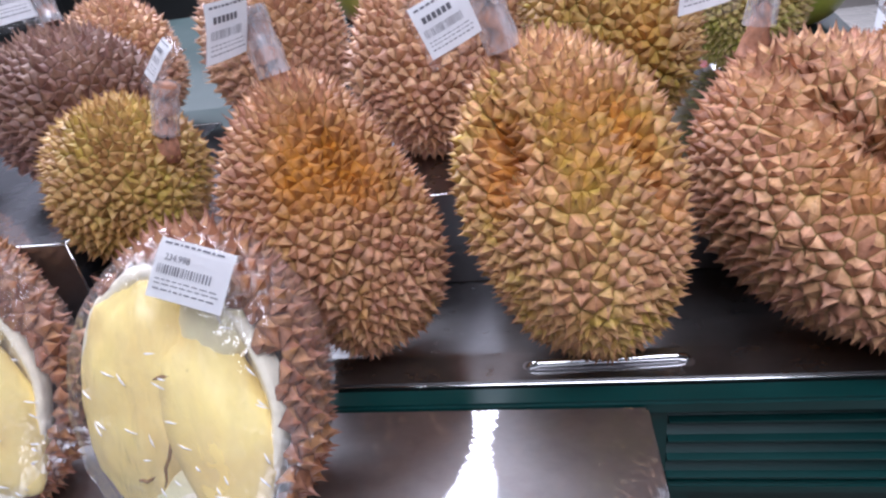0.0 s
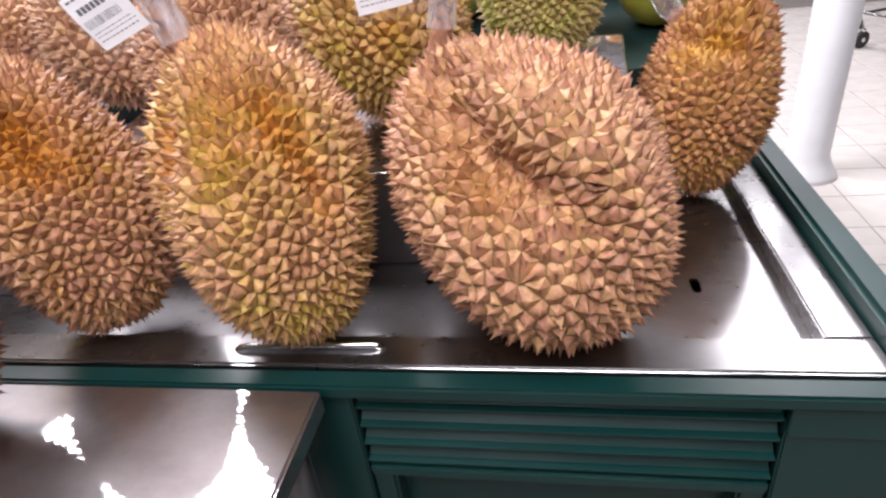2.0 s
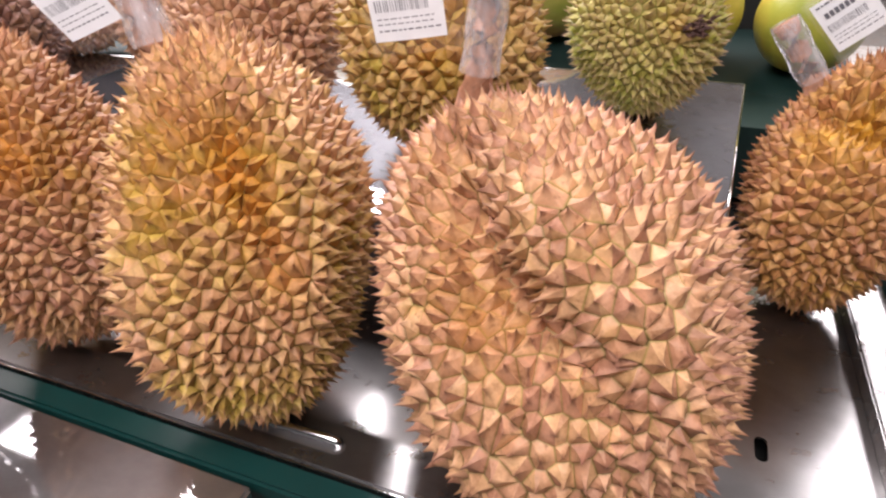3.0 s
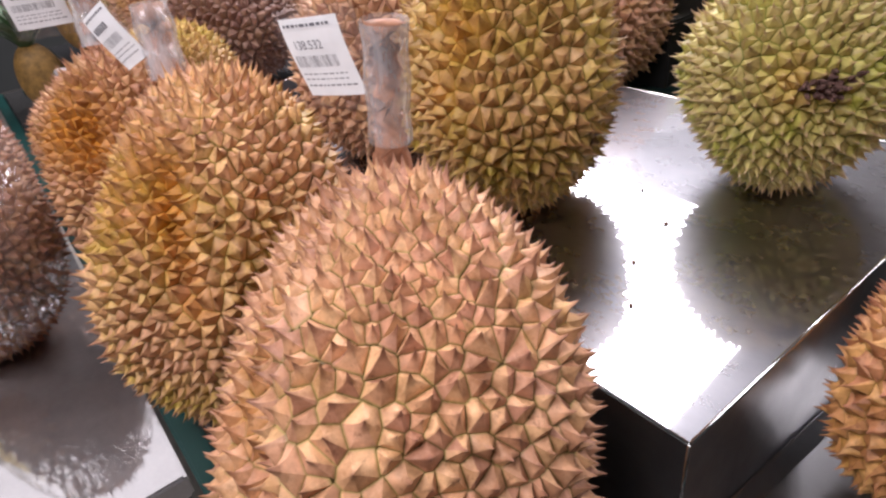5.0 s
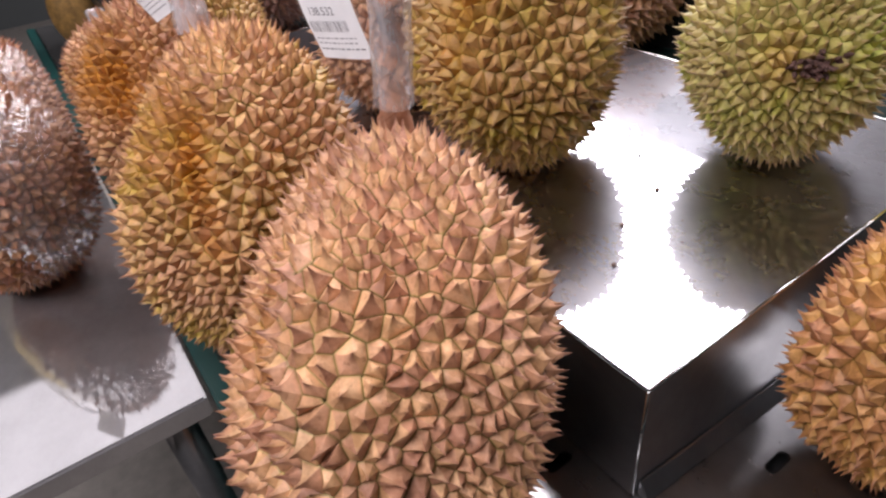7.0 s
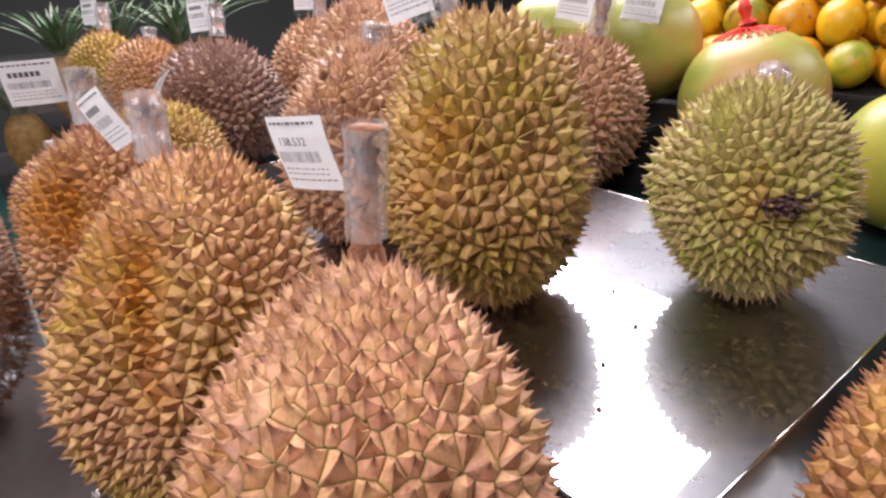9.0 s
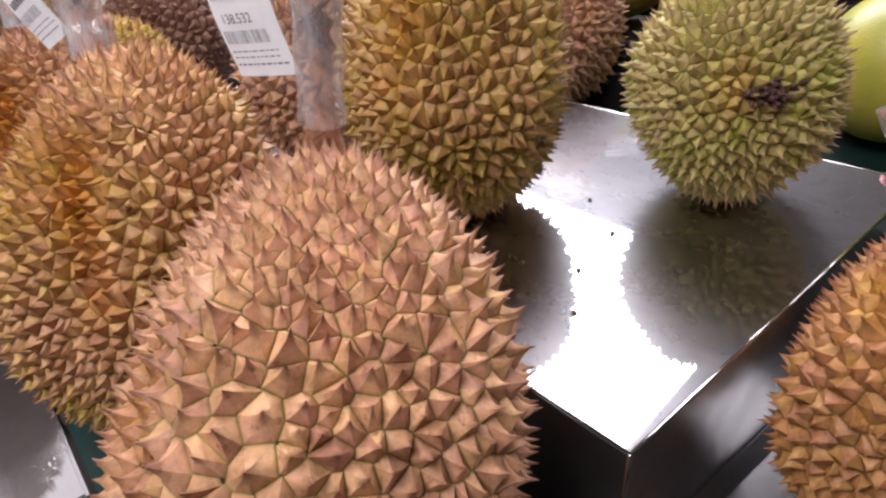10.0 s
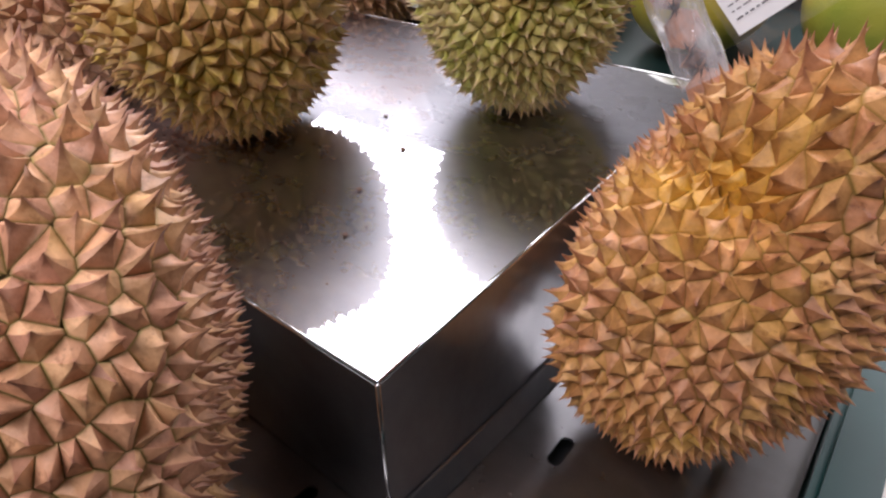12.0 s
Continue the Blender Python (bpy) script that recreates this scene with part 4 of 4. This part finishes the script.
def pomelo(centre, r, skin, label, seed, net=False):
    ob = thing("pomelo", Matrix.Translation(centre) @ pose(0, 0, 0, seed * 3 % 17, seed * 5 % 13, seed * 31), label, "pomelo", "pomelos")
    bm = bmesh.new()
    bmesh.ops.create_uvsphere(bm, u_segments=48, v_segments=32, radius=r)
    for v in bm.verts:
        h = v.co.z / r
        v.co *= 1 + 0.05 * h - 0.07 * max(0, h - 0.75) + 0.02 * noise.noise(v.co * 9 + Vector((seed, 0, 0)))
    part("peel", bm, skin, ob, smooth=True)
    bm = bmesh.new()
    ring_tube(bm, [(0, 0, r * 0.96), (0, 0, r * 1.0)], [0.006, 0.004], 10)
    part("stalk_end", bm, M_STEM, ob, "dry stalk end")
    if net:
        # a mesh bag drawn together into a knot on top
        knot = Vector((0, 0, r * 1.28))
        bm = bmesh.new()
        for i in range(22):
            t = math.tau * i / 22
            for sgn in (1, -1):
                pts = []
                for k in range(9):
                    th = 0.08 + 0.050 * k
                    ph = t + sgn * 0.045 * k
                    q = 1.0 + 0.028
                    pts.append((q * r * math.sin(th) * math.cos(ph), q * r * math.sin(th) * math.sin(ph), q * r * math.cos(th) * 1.02))
                ring_tube(bm, [tuple(knot * 0.94)] + pts, [0.0012] * 10, 4, False)
        part("net_bag", bm, M_NET, ob, "red plastic net")
        bm = bmesh.new()
        ring_tube(bm, [(0, 0, r * 1.0), (0, 0, r * 1.10), (0.002, 0, r * 1.18), (0.004, 0.002, r * 1.30), (0.006, 0.003, r * 1.42)], [0.030, 0.014, 0.007, 0.011, 0.006], 12)
        part("net_knot", bm, M_NET, ob, "red gathered net end", True)
    return ob


P_ONE = pomelo((-0.006, 1.475, 1.126), 0.108, M_POMELO, "large green pomelo with a rosy flush", 3)
pomelo((0.212, 1.480, 1.052), 0.112, M_POMELO, "pale green and rosy pomelo in a red net", 7, True)
pomelo((0.470, 1.400, 1.016), 0.092, M_POMELO_GREEN, "large green pomelo in a red net", 12, True)
pomelo((-0.232, 1.475, 1.118), 0.100, M_POMELO, "yellow green pomelo in a red net", 16, True)
pomelo((0.668, 1.415, 1.008), 0.085, M_POMELO_GREEN, "yellow green pomelo on the fruit bed", 19)

price_label(P_ONE, P_ONE.matrix_world.inverted(), (0.046, 1.406, 1.206), (0.90, 0.42, -0.16), (0.10, 0.62, 0.72), 0.064, 0.056, "", 77, 0.002)


def orange(centre, r, skin, seed):
    ob = thing("orange", Matrix.Translation(centre) @ pose(0, 0, 0, seed * 37 % 180, seed * 53 % 180, seed * 71 % 360), "ripe orange with brown blemishes in the pile" if skin is M_ORANGE else "half green orange in the pile", "orange", "oranges in the pile")
    bm = bmesh.new()
    bmesh.ops.create_uvsphere(bm, u_segments=24, v_segments=16, radius=r)
    for v in bm.verts:
        h = v.co.z / r
        v.co *= 1 - 0.06 * abs(h) ** 6 + 0.015 * noise.noise(v.co * 25 + Vector((seed, 0, 0)))
        v.co.z *= 0.93
    part("peel", bm, skin, ob, smooth=True)
    bm = bmesh.new()
    ring_tube(bm, [(0, 0, r * 0.865), (0, 0, r * 0.90)], [0.004, 0.003], 8)
    part("stalk_end", bm, M_STEM, ob, "dry stalk end")


pile = random.Random(5)
for layer in range(3):
    for row in range(6):
        for col in range(10):
            x = -0.03 + col * 0.082 + (0.041 if (row + layer) % 2 else 0) + pile.uniform(-0.006, 0.006)
            y = 1.632 + row * 0.071 + layer * 0.036 + pile.uniform(-0.006, 0.006)
            if y > 1.985 or x > 0.73:
                continue
            orange((x, y, 1.058 + 0.040 + layer * 0.062), pile.uniform(0.038, 0.044), M_ORANGE if pile.random() < 0.72 else M_ORANGE_GREEN, row * 31 + col * 7 + layer)


def mango(centre, turn, seed):
    ob = thing("mango", Matrix.Translation(centre) @ pose(0, 0, 0, 80, turn, turn * 2), "reddish green mango lying by the oranges", "mango", "mangoes")
    bm = bmesh.new()
    bmesh.ops.create_uvsphere(bm, u_segments=28, v_segments=20, radius=0.045)
    for v in bm.verts:
        h = v.co.z / 0.045
        v.co.x *= 1 + 0.12 * h
        v.co.z *= 1.35
    part("peel", bm, M_MANGO, ob, smooth=True)


for k in range(5):
    mango((0.10 + 0.12 * k, 1.965, 1.305 + 0.006 * (k % 2)), 20 + 30 * k, k)


def pineapple(centre, seed, lean):
    rng = random.Random(seed)
    ob = thing("pineapple", Matrix.Translation(centre) @ upright(lean), "pineapple with a spiky grey green crown", "pineapple", "pineapples")
    bm = bmesh.new()
    bmesh.ops.create_uvsphere(bm, u_segments=24, v_segments=18, radius=1.0, matrix=Matrix.Diagonal((0.062, 0.062, 0.10, 1)))
    part("fruit", bm, M_PINE, ob, smooth=True)
    for k in range(34):
        ph, f = k * 2.4, k / 33
        length, out = 0.10 + 0.10 * (1 - f) * rng.uniform(0.7, 1.1), 0.95 - 0.75 * f
        bm = bmesh.new()
        last = None
        for i in range(7):
            t = i / 6
            w = 0.013 * (1 - t) ** 0.7 + 0.0006
            rad = 0.012 + out * length * t * (0.7 + 0.5 * t)
            z = 0.085 + 0.03 * f + length * (t - 0.45 * out * t * t)
            side = Vector((-math.sin(ph), math.cos(ph), 0))
            mid = Vector((rad * math.cos(ph), rad * math.sin(ph), z))
            now = [bm.verts.new(mid - side * w + Vector((0, 0, 0.003))), bm.verts.new(mid), bm.verts.new(mid + side * w + Vector((0, 0, 0.003)))]
            if last:
                bm.faces.new((last[0], last[1], now[1], now[0]))
                bm.faces.new((last[1], last[2], now[2], now[1]))
            last = now
        part("leaf", bm, M_LEAF if k % 3 else M_LEAF_PALE, ob)


for k, (x, y) in enumerate(((-1.36, 0.74), (-1.42, 0.90), (-1.36, 1.06), (-1.50, 1.18), (-1.40, 0.60))):
    pineapple((x, y, (0.922 if y > 0.66 else TRAY_Z) + 0.098), 60 + k, (0.1, -0.05, 1))


# ---- floor tiles and things beyond the case ----
def build_far():
    tile_mesh = None
    floor = bpy.data.objects["floor"]
    size = 0.25
    for i in range(16):
        for j in range(18):
            if tile_mesh is None:
                bm = box_bm(-size / 2 + 0.0022, size / 2 - 0.0022, -size / 2 + 0.0022, size / 2 - 0.0022, -0.006, 0.0, 0.0012, 1)
                tile_mesh = bpy.data.meshes.new("tile")
                bm.to_mesh(tile_mesh)
                bm.free()
                tile_mesh.materials.append(M_TILE)
            t = new("tile", tile_mesh)
            t.parent = floor
            t.location = (0.95 + size * i, 1.525 + size * j, 0)
    post = thing("white_post", pose(1.50, 2.62, 0), "white plastic covered round post with a flared foot", "post")
    bm = bmesh.new()
    ring_tube(bm, [(0, 0, 0.0), (0, 0, 0.02), (0, 0, 0.05), (0, 0, 0.10), (0, 0, CEILING)], [0.125, 0.12, 0.10, 0.082, 0.082], 32)
    part("shaft", bm, M_WHITE_PIPE, post, smooth=True)
    cart = thing("shop_trolley", pose(2.62, 4.15, 0, 0, 0, 25), "grey steel trolley on black rubber castors", "trolley")
    for x in (0, 0.55):
        for y in (0, 0.4):
            bm = bmesh.new()
            ring_tube(bm, [(x, y - 0.014, 0.055), (x, y - 0.010, 0.055), (x, y + 0.010, 0.055), (x, y + 0.014, 0.055)], [0.046, 0.055, 0.055, 0.046], 24)
            wheel = part("wheel", bm, M_RUBBER, cart, "black rubber castor wheel", True)
            bm = bmesh.new()
            ring_tube(bm, [(x, y - 0.018, 0.055), (x, y + 0.018, 0.055)], [0.014, 0.014], 12)
            part("hub", bm, M_CHROME, wheel)
            bm = bmesh.new()
            ring_tube(bm, [(x, y, 0.112), (x - 0.02, y, 0.13), (x - 0.02, y, 0.22)], [0.018, 0.016, 0.013], 10)
            part("castor_fork", bm, M_CHROME, cart)
    for p, q in (((-0.02, 0, 0.22), (0.53, 0, 0.22)), ((-0.02, 0.4, 0.22), (0.53, 0.4, 0.22)), ((-0.02, 0, 0.22), (-0.02, 0.4, 0.22)), ((0.53, 0, 0.22), (0.53, 0.4, 0.22))):
        bm = bmesh.new()
        ring_tube(bm, [p, q], [0.013] * 2, 10)
        part("frame_tube", bm, M_CHROME, cart)


build_far()


# ---- crumbs on the steel ----
def crumbs():
    rng = random.Random(9)
    bm = bmesh.new()
    for k in range(46):
        if k < 4:
            x, y = ((0.408, 0.861), (0.441, 0.814), (0.341, 0.963), (0.396, 0.926))[k]
            r = 0.0026
        else:
            x, y, r = rng.uniform(0.22, 0.54), rng.uniform(0.74, 1.10), rng.uniform(0.0005, 0.0013)
        bmesh.ops.create_icosphere(bm, subdivisions=1, radius=r, matrix=Matrix.Translation((x, y, BOX_Z + BOX_RISE * (y - BOX_FRONT) + r * 0.5)) @ Matrix.Diagonal((1, rng.uniform(0.6, 1.4), 0.6, 1)))
    tagged(part("husk_crumbs", bm, M_STEM_CUT), "dark dry crumbs of husk scattered on the steel", "crumbs", kind="stuff")


crumbs()
# rotten scar on the green durian
bm = bmesh.new()
scar_rng = random.Random(4)
for k in range(60):
    q = Vector((0.500 + scar_rng.gauss(0, 0.008), 0.970 + scar_rng.gauss(0, 0.008), 1.082 + scar_rng.gauss(0, 0.005)))
    heart = Vector(G_HEART)
    out = (q - heart).normalized()
    q = heart + out * 0.090
    ring_tube(bm, [tuple(q), tuple(q + out * scar_rng.uniform(0.006, 0.011) + Vector((scar_rng.gauss(0, 0.002), scar_rng.gauss(0, 0.002), scar_rng.gauss(0, 0.002))))], [0.0030, 0.0006], 5)
scar = part("rotten_spot", bm, M_SCAR, G, "dark brown rotten patch of thorns")
scar.matrix_local = G.matrix_world.inverted()
tagged(scar, kind="stuff")
